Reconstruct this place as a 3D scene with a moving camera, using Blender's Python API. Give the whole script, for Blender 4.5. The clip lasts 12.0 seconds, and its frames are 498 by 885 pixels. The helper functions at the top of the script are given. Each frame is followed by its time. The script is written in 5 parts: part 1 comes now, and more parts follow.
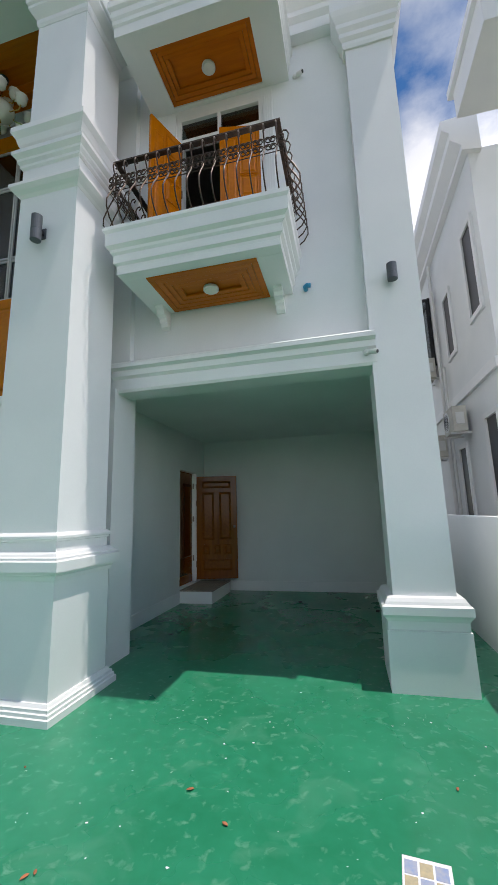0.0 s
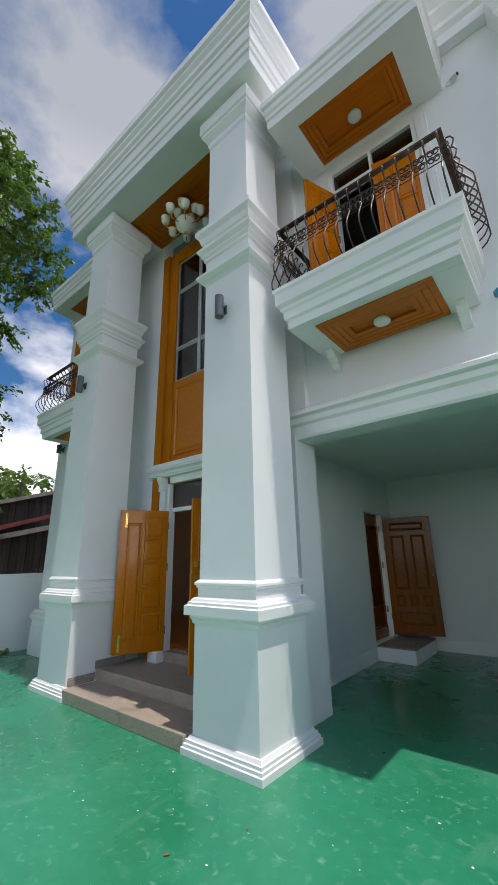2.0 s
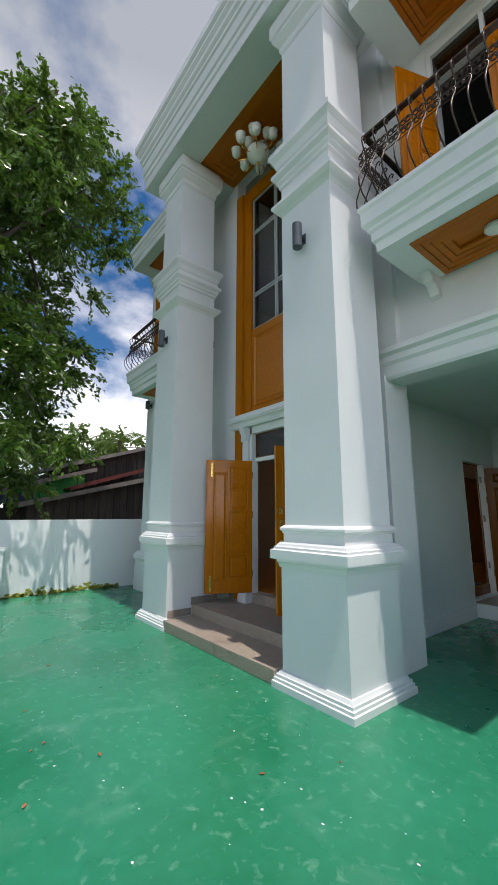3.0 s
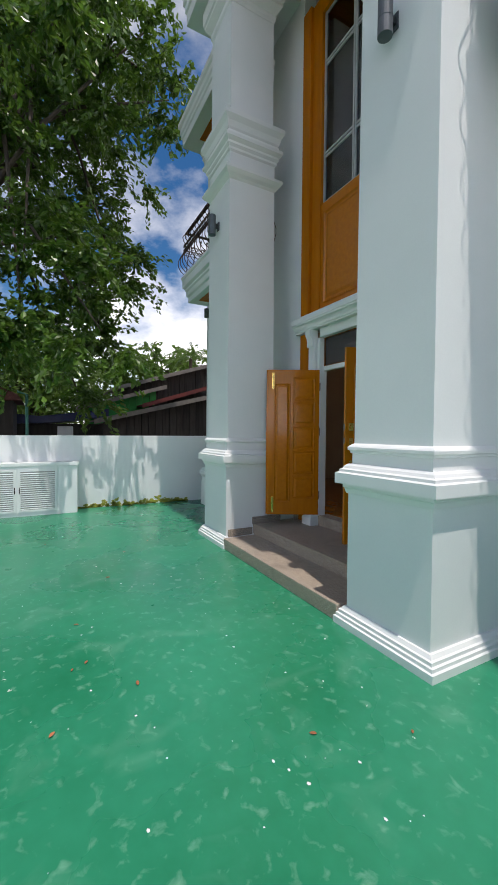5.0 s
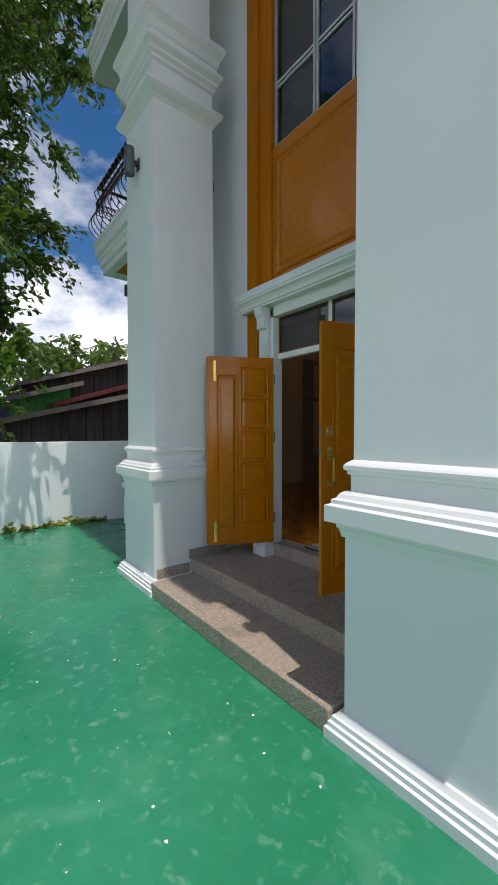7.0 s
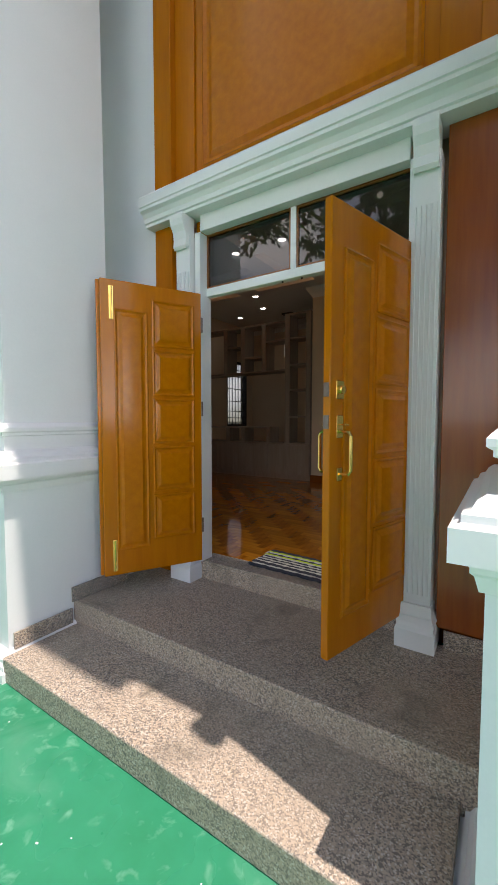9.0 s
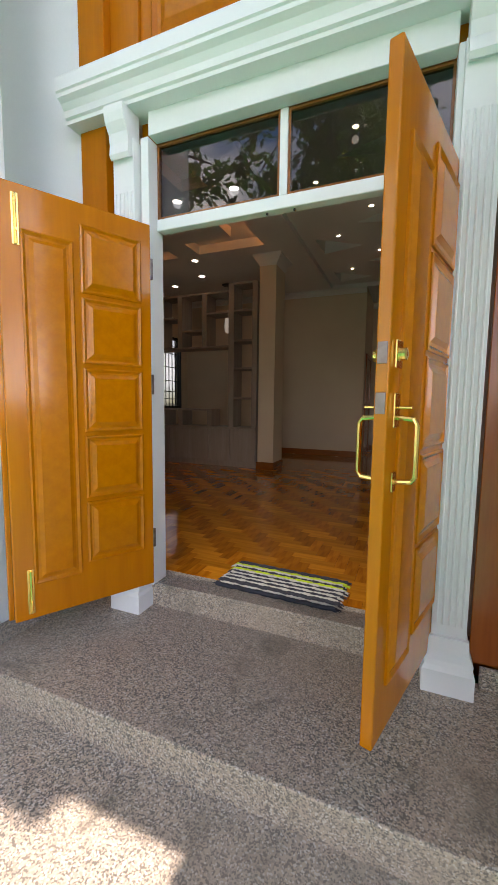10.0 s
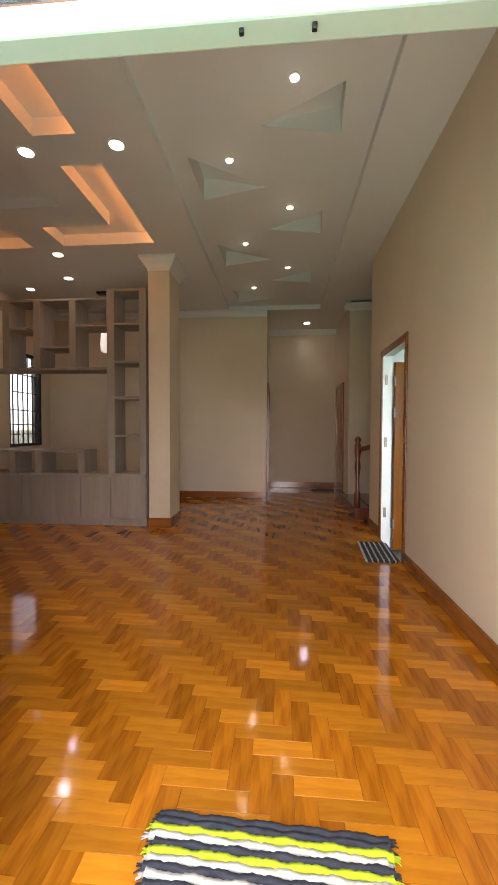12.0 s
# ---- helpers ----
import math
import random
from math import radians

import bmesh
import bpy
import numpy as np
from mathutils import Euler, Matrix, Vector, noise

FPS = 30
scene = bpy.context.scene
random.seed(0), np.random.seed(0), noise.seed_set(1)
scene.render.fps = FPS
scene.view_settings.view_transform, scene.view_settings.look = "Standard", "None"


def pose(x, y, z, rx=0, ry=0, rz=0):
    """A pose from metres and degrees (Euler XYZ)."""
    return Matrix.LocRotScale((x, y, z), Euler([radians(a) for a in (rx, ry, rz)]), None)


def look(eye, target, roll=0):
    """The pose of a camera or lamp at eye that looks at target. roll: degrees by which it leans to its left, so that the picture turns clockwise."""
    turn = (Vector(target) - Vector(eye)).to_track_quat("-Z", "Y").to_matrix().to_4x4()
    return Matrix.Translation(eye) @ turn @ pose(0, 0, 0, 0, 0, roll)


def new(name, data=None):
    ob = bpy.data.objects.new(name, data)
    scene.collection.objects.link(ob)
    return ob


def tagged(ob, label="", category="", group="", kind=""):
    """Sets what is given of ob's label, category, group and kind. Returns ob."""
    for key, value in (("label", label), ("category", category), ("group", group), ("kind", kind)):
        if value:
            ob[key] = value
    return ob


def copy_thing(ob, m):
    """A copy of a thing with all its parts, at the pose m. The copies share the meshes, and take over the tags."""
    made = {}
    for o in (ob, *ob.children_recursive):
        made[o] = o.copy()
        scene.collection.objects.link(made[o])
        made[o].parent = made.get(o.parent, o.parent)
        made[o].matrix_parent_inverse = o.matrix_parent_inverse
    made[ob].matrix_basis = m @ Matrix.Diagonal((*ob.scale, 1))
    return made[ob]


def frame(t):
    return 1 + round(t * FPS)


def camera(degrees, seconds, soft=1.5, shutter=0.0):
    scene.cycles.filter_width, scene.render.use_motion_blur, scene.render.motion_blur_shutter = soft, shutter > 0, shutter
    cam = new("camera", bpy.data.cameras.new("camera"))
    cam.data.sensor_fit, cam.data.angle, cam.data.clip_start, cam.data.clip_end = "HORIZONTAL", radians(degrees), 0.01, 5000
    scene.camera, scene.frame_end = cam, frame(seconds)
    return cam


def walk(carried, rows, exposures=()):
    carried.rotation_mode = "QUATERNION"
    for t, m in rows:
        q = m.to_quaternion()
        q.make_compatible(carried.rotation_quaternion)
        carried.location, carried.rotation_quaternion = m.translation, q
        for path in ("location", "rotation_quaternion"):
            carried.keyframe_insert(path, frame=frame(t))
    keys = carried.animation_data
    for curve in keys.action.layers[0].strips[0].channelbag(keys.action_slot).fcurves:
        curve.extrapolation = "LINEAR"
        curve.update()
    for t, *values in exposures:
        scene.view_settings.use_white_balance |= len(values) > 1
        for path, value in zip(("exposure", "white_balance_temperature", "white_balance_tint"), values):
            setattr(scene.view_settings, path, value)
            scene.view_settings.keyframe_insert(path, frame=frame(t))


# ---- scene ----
cam = camera(65.0, 12.0)
PATH = [
    (0, (0.4, 0.522, 1.597), (-0.068, 2.432, 1.957), -1.6),
    (0.5, (0.397, 0.487, 1.64), (-0.232, 2.325, 2.115), -1.8),
    (1, (0.375, 0.501, 1.667), (-0.449, 2.238, 2.221), -1.6),
    (1.5, (0.295, 0.56, 1.656), (-0.725, 2.172, 2.259), -1.2),
    (2, (0.243, 0.574, 1.662), (-0.961, 2.063, 2.239), -1.1),
    (2.5, (0.177, 0.617, 1.616), (-1.193, 1.985, 2.118), -0.8),
    (3, (0.091, 0.705, 1.579), (-1.44, 1.938, 1.945), 0.1),
    (3.5, (0.041, 0.888, 1.562), (-1.63, 1.97, 1.754), 0.7),
    (3.7, (0.023, 0.99, 1.551), (-1.691, 2.012, 1.691), 0.8),
    (5.5, (-0.652, 1.383, 1.589), (-2.412, 2.33, 1.513), 0.2),
    (6, (-0.92, 1.579, 1.677), (-2.649, 2.581, 1.596), 0.2),
    (6.5, (-1.23, 1.664, 1.638), (-2.882, 2.791, 1.584), 0.1),
    (7, (-1.534, 1.821, 1.625), (-3.11, 3.05, 1.577), -0.1),
    (7.5, (-1.843, 1.977, 1.58), (-3.336, 3.308, 1.542), -0.1),
    (9.5, (-3.107, 2.57, 1.489), (-4.034, 4.335, 1.334), 0.3),
    (10, (-3.376, 2.814, 1.486), (-4.132, 4.656, 1.289), 0.7),
    (10.5, (-3.617, 3.074, 1.484), (-4.192, 4.978, 1.277), 1.0),
    (11, (-3.837, 3.363, 1.516), (-4.223, 5.316, 1.326), 0.8),
    (11.5, (-3.95, 3.667, 1.556), (-4.188, 5.647, 1.409), 0.4),
    (12, (-3.998, 3.955, 1.653), (-4.164, 5.947, 1.591), 0.2),
]
walk(cam, [(t, look(eye, target, roll)) for t, eye, target, roll in PATH],
     [(0, 0.2, 6700, 15), (3.5, 0.12, 6680, 15), (7.5, 0.05, 6800, 15), (8.5, 0.6, 7000, 18), (9.5, 1.25, 7200, 20), (10.5, 2.05, 7400, 23), (11.2, 2.55, 7600, 23), (12, 3.2, 6900, 21)])

# ---- world, sun, exposure ----
SUN = Vector((0.32, -0.055, 1.0)).normalized()
world = bpy.data.worlds.new("sky")
scene.world = world
world.use_nodes = True
wn, wl = world.node_tree.nodes, world.node_tree.links
sky = wn.new("ShaderNodeTexSky")
sky.sky_type, sky.sun_disc = "NISHITA", False
sky.sun_elevation = math.asin(SUN.z)
sky.sun_rotation = math.atan2(SUN.x, SUN.y)
sky.air_density, sky.dust_density, sky.ozone_density = 1.0, 0.4, 2.0
# broken cumulus: noise on the sky dome mixes white cloud into the blue
coord = wn.new("ShaderNodeTexCoord")
stretch = wn.new("ShaderNodeMapping")
stretch.inputs["Scale"].default_value = (1.0, 1.0, 1.7)
stretch.inputs["Location"].default_value = (0.35, 0.2, 0.15)
cloud = wn.new("ShaderNodeTexNoise")
cloud.inputs["Scale"].default_value, cloud.inputs["Detail"].default_value, cloud.inputs["Roughness"].default_value = 2.3, 9.0, 0.55
ramp = wn.new("ShaderNodeValToRGB")
ramp.color_ramp.elements[0].position, ramp.color_ramp.elements[1].position = 0.44, 0.60
white = wn.new("ShaderNodeMix")
white.data_type = "RGBA"
flank = wn.new("ShaderNodeSeparateXYZ")
tone = wn.new("ShaderNodeValToRGB")
tone.color_ramp.elements[0].position, tone.color_ramp.elements[0].color = 0.25, (0.97, 0.98, 1.0, 1)
tone.color_ramp.elements[1].position, tone.color_ramp.elements[1].color = 0.80, (0.27, 0.30, 0.34, 1)
bright = wn.new("ShaderNodeVectorMath")
bright.operation = "SCALE"
sunward = wn.new("ShaderNodeMapRange")
sunward.inputs["From Min"].default_value, sunward.inputs["From Max"].default_value = 0.0, 1.0
sunward.inputs["To Min"].default_value, sunward.inputs["To Max"].default_value = 10.5, 27.0
wl.new(flank.outputs["X"], sunward.inputs["Value"])
wl.new(sunward.outputs[0], bright.inputs["Scale"])
wl.new(coord.outputs["Generated"], flank.inputs[0])
wl.new(flank.outputs["Z"], tone.inputs["Fac"])
wl.new(tone.outputs["Color"], bright.inputs[0])
wl.new(bright.outputs[0], white.inputs[7])
wl.new(coord.outputs["Generated"], stretch.inputs["Vector"])
wl.new(stretch.outputs["Vector"], cloud.inputs["Vector"])
wl.new(cloud.outputs["Fac"], ramp.inputs["Fac"])
wl.new(ramp.outputs["Color"], white.inputs[0])
deep = wn.new("ShaderNodeHueSaturation")
deep.inputs["Saturation"].default_value, deep.inputs["Value"].default_value = 1.35, 0.72
wl.new(sky.outputs["Color"], deep.inputs["Color"])
wl.new(deep.outputs["Color"], white.inputs[6])
wl.new(white.outputs[2], wn["Background"].inputs["Color"])
wn["Background"].inputs["Strength"].default_value = 0.14
sun = new("sun", bpy.data.lights.new("sun", "SUN"))
sun.data.energy, sun.data.angle, sun.data.color = 3.1, radians(0.55), (1.0, 0.96, 0.9)
sun.matrix_world = look(SUN * 30, (0, 0, 0))


# area lamp added in the open entrance door, boosts the daylight entering
door_light = new("entrance_daylight_fill", bpy.data.lights.new("entrance_daylight_fill", "AREA"))
door_light.data.shape, door_light.data.size, door_light.data.size_y = "RECTANGLE", 1.40, 1.95
door_light.data.energy, door_light.data.color = 2.7, (0.95, 1.0, 0.93)
door_light.matrix_world = look((-3.995, 4.80, 1.42), (-3.995, 6.0, 1.42))


# ---- materials ----
def mk(name, c1, c2=None, scale=4.0, rough=0.5, bump=0.0, metal=0.0, fine=60.0, stretch=(1, 1, 1), coat=0.0, vary=0.0, emit=None, power=0.0, rough2=None):
    """A surface with two colours mixed by coarse and fine noise, roughness wear and fine relief."""
    m = bpy.data.materials.new(name)
    m.use_nodes = True
    n, l = m.node_tree.nodes, m.node_tree.links
    b = n["Principled BSDF"]
    b.inputs["Metallic"].default_value, b.inputs["Roughness"].default_value = metal, rough
    b.inputs["Coat Weight"].default_value, b.inputs["Coat Roughness"].default_value = coat, 0.06
    tc, mp = n.new("ShaderNodeTexCoord"), n.new("ShaderNodeMapping")
    mp.inputs["Scale"].default_value = stretch
    l.new(tc.outputs["Object"], mp.inputs["Vector"])
    big, small = n.new("ShaderNodeTexNoise"), n.new("ShaderNodeTexNoise")
    big.inputs["Scale"].default_value, big.inputs["Detail"].default_value = scale, 5
    small.inputs["Scale"].default_value, small.inputs["Detail"].default_value = fine, 4
    for t in (big, small):
        l.new(mp.outputs["Vector"], t.inputs["Vector"])
    add = n.new("ShaderNodeMath")
    add.operation = "MULTIPLY_ADD"
    add.inputs[1].default_value = 0.35
    l.new(small.outputs["Fac"], add.inputs[0])
    l.new(big.outputs["Fac"], add.inputs[2])
    r = n.new("ShaderNodeMapRange")
    r.inputs["From Min"].default_value, r.inputs["From Max"].default_value = 0.45, 0.9
    l.new(add.outputs[0], r.inputs["Value"])
    mix = n.new("ShaderNodeMix")
    mix.data_type = "RGBA"
    mix.inputs[6].default_value, mix.inputs[7].default_value = (*c1, 1), (*(c2 or c1), 1)
    l.new(r.outputs[0], mix.inputs[0])
    out = mix.outputs[2]
    if vary:
        oi, gi, sm, hsv = n.new("ShaderNodeObjectInfo"), n.new("ShaderNodeNewGeometry"), n.new("ShaderNodeMath"), n.new("ShaderNodeHueSaturation")
        sm.operation = "ADD"
        l.new(oi.outputs["Random"], sm.inputs[0])
        l.new(gi.outputs["Random Per Island"], sm.inputs[1])
        fr = n.new("ShaderNodeMath")
        fr.operation = "FRACT"
        l.new(sm.outputs[0], fr.inputs[0])
        vr = n.new("ShaderNodeMapRange")
        vr.inputs["To Min"].default_value, vr.inputs["To Max"].default_value = 1 - vary, 1 + vary
        l.new(fr.outputs[0], vr.inputs["Value"])
        l.new(vr.outputs[0], hsv.inputs["Value"])
        l.new(out, hsv.inputs["Color"])
        out = hsv.outputs["Color"]
    l.new(out, b.inputs["Base Color"])
    if rough2 is not None:
        rr = n.new("ShaderNodeMapRange")
        rr.inputs["To Min"].default_value, rr.inputs["To Max"].default_value = rough, rough2
        rr.inputs["From Min"].default_value, rr.inputs["From Max"].default_value = 0.35, 0.65
        l.new(big.outputs["Fac"], rr.inputs["Value"])
        l.new(rr.outputs[0], b.inputs["Roughness"])
    if bump:
        bp = n.new("ShaderNodeBump")
        bp.inputs["Strength"].default_value, bp.inputs["Distance"].default_value = bump, 0.004
        l.new(add.outputs[0], bp.inputs["Height"])
        l.new(bp.outputs["Normal"], b.inputs["Normal"])
    if emit:
        b.inputs["Emission Color"].default_value, b.inputs["Emission Strength"].default_value = (*emit, 1), power
    return m


WHITE = mk("white_paint", (0.80, 0.82, 0.82), (0.74, 0.77, 0.77), 1.3, 0.55, 0.10, fine=90)
TRIM = mk("white_trim_paint", (0.82, 0.83, 0.82), (0.77, 0.79, 0.79), 2.0, 0.42, 0.06)
GARAGE = mk("garage_white_paint", (0.78, 0.80, 0.79), (0.70, 0.73, 0.72), 0.9, 0.5, 0.10)
BEIGE = mk("beige_wall_paint", (0.66, 0.54, 0.40), (0.61, 0.49, 0.36), 1.5, 0.6, 0.06)
CEIL = mk("ceiling_paint", (0.74, 0.73, 0.71), (0.70, 0.69, 0.67), 1.0, 0.6, 0.03)
VARNISH = mk("orange_varnished_wood", (0.55, 0.168, 0.002), (0.46, 0.132, 0.002), 2.0, 0.16, 0.008, fine=9, stretch=(9, 9, 0.7), coat=0.12)
VARNISH_H = mk("orange_varnished_soffit", (0.58, 0.15, 0.004), (0.46, 0.11, 0.003), 2.0, 0.34, 0.05, fine=9, stretch=(0.7, 9, 9), coat=0.1)
# stair wood; also carries the painted-in pinkish reflection on a balcony leaf
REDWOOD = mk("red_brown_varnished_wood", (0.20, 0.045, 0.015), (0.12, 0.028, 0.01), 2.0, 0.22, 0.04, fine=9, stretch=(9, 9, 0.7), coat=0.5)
PANELWOOD = mk("red_orange_panel_wood", (0.36, 0.085, 0.008), (0.26, 0.055, 0.006), 2.0, 0.2, 0.015, fine=9, stretch=(9, 9, 0.7), coat=0.3)
SKIRT = mk("brown_skirting_wood", (0.30, 0.10, 0.02), (0.20, 0.06, 0.012), 3.0, 0.25, 0.03, fine=12, stretch=(0.6, 0.6, 5), coat=0.4)
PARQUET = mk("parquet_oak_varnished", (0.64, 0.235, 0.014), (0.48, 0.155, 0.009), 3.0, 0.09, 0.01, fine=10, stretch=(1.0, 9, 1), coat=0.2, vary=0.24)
# same oak, darker: shading of the turned blocks is put into the colour
PARQUET_V = mk("parquet_oak_turned_shaded", (0.56, 0.185, 0.010), (0.30, 0.082, 0.004), 3.0, 0.09, 0.01, fine=10, stretch=(9, 1.0, 1), coat=0.2, vary=0.22)
IRON = mk("wrought_iron", (0.035, 0.028, 0.024), (0.10, 0.065, 0.045), 14.0, 0.36, 0.1, metal=0.75)
BLACK = mk("black_metal", (0.02, 0.02, 0.022), (0.03, 0.03, 0.03), 8.0, 0.4, 0.05, metal=0.3)
GREY_LAMP = mk("grey_lamp_metal", (0.11, 0.12, 0.13), (0.08, 0.09, 0.10), 9.0, 0.42, 0.05, metal=0.4)
BRASS = mk("polished_brass", (0.85, 0.60, 0.18), (0.70, 0.46, 0.12), 12.0, 0.18, 0.02, metal=1.0)
CHROME = mk("worn_hinge_metal", (0.25, 0.22, 0.2), (0.16, 0.12, 0.1), 25.0, 0.35, 0.05, metal=0.9)
ALU = mk("silver_aluminium", (0.55, 0.55, 0.54), (0.45, 0.45, 0.45), 12.0, 0.4, 0.02, metal=0.5)
CABINET = mk("grey_oak_laminate", (0.33, 0.28, 0.235), (0.25, 0.205, 0.165), 2.0, 0.5, 0.05, fine=10, stretch=(6, 6, 0.6))
# dark grey for closed-off inner faces; puts upper-room shade into the colour
DARKROOM = mk("room_shade_grey", (0.30, 0.28, 0.26), (0.24, 0.22, 0.2), 1.5, 0.7)
OPAL = mk("opal_glass", (0.85, 0.83, 0.78), (0.78, 0.76, 0.7), 10.0, 0.25, 0.05)
LAMP_ON = mk("lamp_lit_white", (0.9, 0.9, 0.9), rough=0.4, emit=(1.0, 0.95, 0.85), power=6.0)
SPOT_ON = mk("spot_lit_warm", (0.9, 0.9, 0.8), rough=0.4, emit=(1.0, 0.85, 0.5), power=8.0)
COVE_ON = mk("led_strip_warm", (0.9, 0.6, 0.3), rough=0.5, emit=(1.0, 0.36, 0.09), power=1.9)
PVC = mk("white_pvc", (0.75, 0.75, 0.73), (0.68, 0.68, 0.66), 5.0, 0.4)
BLUE_PVC = mk("blue_pvc", (0.03, 0.32, 0.55), (0.02, 0.26, 0.46), 8.0, 0.35)
AC_BODY = mk("ivory_plastic", (0.62, 0.60, 0.54), (0.52, 0.50, 0.44), 6.0, 0.5, 0.05)
FROST = mk("white_reveal_paint", (0.76, 0.77, 0.74), (0.70, 0.71, 0.68), 3.0, 0.4)
BARK = mk("tree_bark", (0.10, 0.075, 0.055), (0.05, 0.04, 0.03), 6.0, 0.9, 0.8, fine=40, stretch=(1, 1, 0.3))
LEAF = mk("green_leaves", (0.10, 0.19, 0.026), (0.045, 0.095, 0.014), 1.2, 0.30, 0.0, vary=0.55)
LEAF2 = mk("light_green_leaves", (0.12, 0.20, 0.035), (0.07, 0.13, 0.02), 1.2, 0.45, 0.0, vary=0.4)
DRYLEAF = mk("dry_brown_leaf", (0.42, 0.16, 0.07), (0.28, 0.10, 0.05), 30.0, 0.7, 0.2, vary=0.3)
OLDWOOD = mk("weathered_dark_planks", (0.052, 0.045, 0.040), (0.024, 0.020, 0.018), 3.0, 0.85, 0.5, fine=25, stretch=(4, 4, 0.5), vary=0.25)
RUST = mk("rusty_tin_roof", (0.10, 0.07, 0.06), (0.05, 0.04, 0.038), 2.5, 0.7, 0.3)
REDTIN = mk("red_tin_roof", (0.16, 0.03, 0.025), (0.09, 0.022, 0.02), 2.5, 0.6, 0.2)
ROOFEDGE = mk("grey_roof_edge_board", (0.24, 0.22, 0.20), (0.14, 0.13, 0.12), 4.0, 0.8, 0.4)
GREENPAINT = mk("bright_green_boards", (0.02, 0.30, 0.05), (0.015, 0.22, 0.04), 3.0, 0.6, 0.2)
BLUETARP = mk("blue_tarpaulin", (0.02, 0.03, 0.12), (0.015, 0.02, 0.07), 5.0, 0.5, 0.4)
SOIL = mk("bare_earth", (0.16, 0.13, 0.09), (0.09, 0.10, 0.05), 0.6, 0.95, 0.6)
CONCRETE = mk("grey_concrete", (0.42, 0.41, 0.39), (0.32, 0.31, 0.30), 1.2, 0.85, 0.4)
PAPER = mk("printed_paper", (0.82, 0.83, 0.86), (0.74, 0.76, 0.80), 6.0, 0.6)
INK_A = mk("print_ochre", (0.55, 0.46, 0.28), (0.4, 0.36, 0.26), 30.0, 0.6)
INK_B = mk("print_blue", (0.25, 0.33, 0.55), (0.4, 0.42, 0.5), 30.0, 0.6)
CORD_D = mk("mat_dark_cotton", (0.022, 0.024, 0.035), (0.04, 0.042, 0.055), 40.0, 0.95, 0.8, fine=300)
CORD_W = mk("mat_white_cotton", (0.56, 0.54, 0.49), (0.42, 0.41, 0.37), 40.0, 0.95, 0.8, fine=300)
CORD_Y = mk("mat_lime_cotton", (0.50, 0.66, 0.02), (0.40, 0.52, 0.02), 40.0, 0.95, 0.8, fine=300)
MAROON = mk("maroon_skirting", (0.17, 0.03, 0.025), (0.12, 0.02, 0.02), 3.0, 0.3)


for m in (VARNISH, VARNISH_H):
    m.node_tree.nodes["Principled BSDF"].inputs["Specular IOR Level"].default_value = 0.22
for m in (LEAF, LEAF2):
    # light passes through thin leaves
    n, l = m.node_tree.nodes, m.node_tree.links
    tr, mx = n.new("ShaderNodeBsdfTranslucent"), n.new("ShaderNodeMixShader")
    tr.inputs["Color"].default_value = (0.14, 0.26, 0.03, 1)
    mx.inputs[0].default_value = 0.32
    l.new(n["Principled BSDF"].outputs[0], mx.inputs[1])
    l.new(tr.outputs[0], mx.inputs[2])
    l.new(mx.outputs[0], n["Material Output"].inputs["Surface"])


def glass(name, tint, ior=1.45):
    m = bpy.data.materials.new(name)
    m.use_nodes = True
    b = m.node_tree.nodes["Principled BSDF"]
    b.inputs["Base Color"].default_value = (*tint, 1)
    b.inputs["Transmission Weight"].default_value, b.inputs["Roughness"].default_value, b.inputs["IOR"].default_value = 1.0, 0.0, ior
    return m


GLASS = glass("dark_tinted_glass", (0.22, 0.24, 0.25), 1.65)
CLEAR = glass("clear_glass", (0.9, 0.92, 0.92))


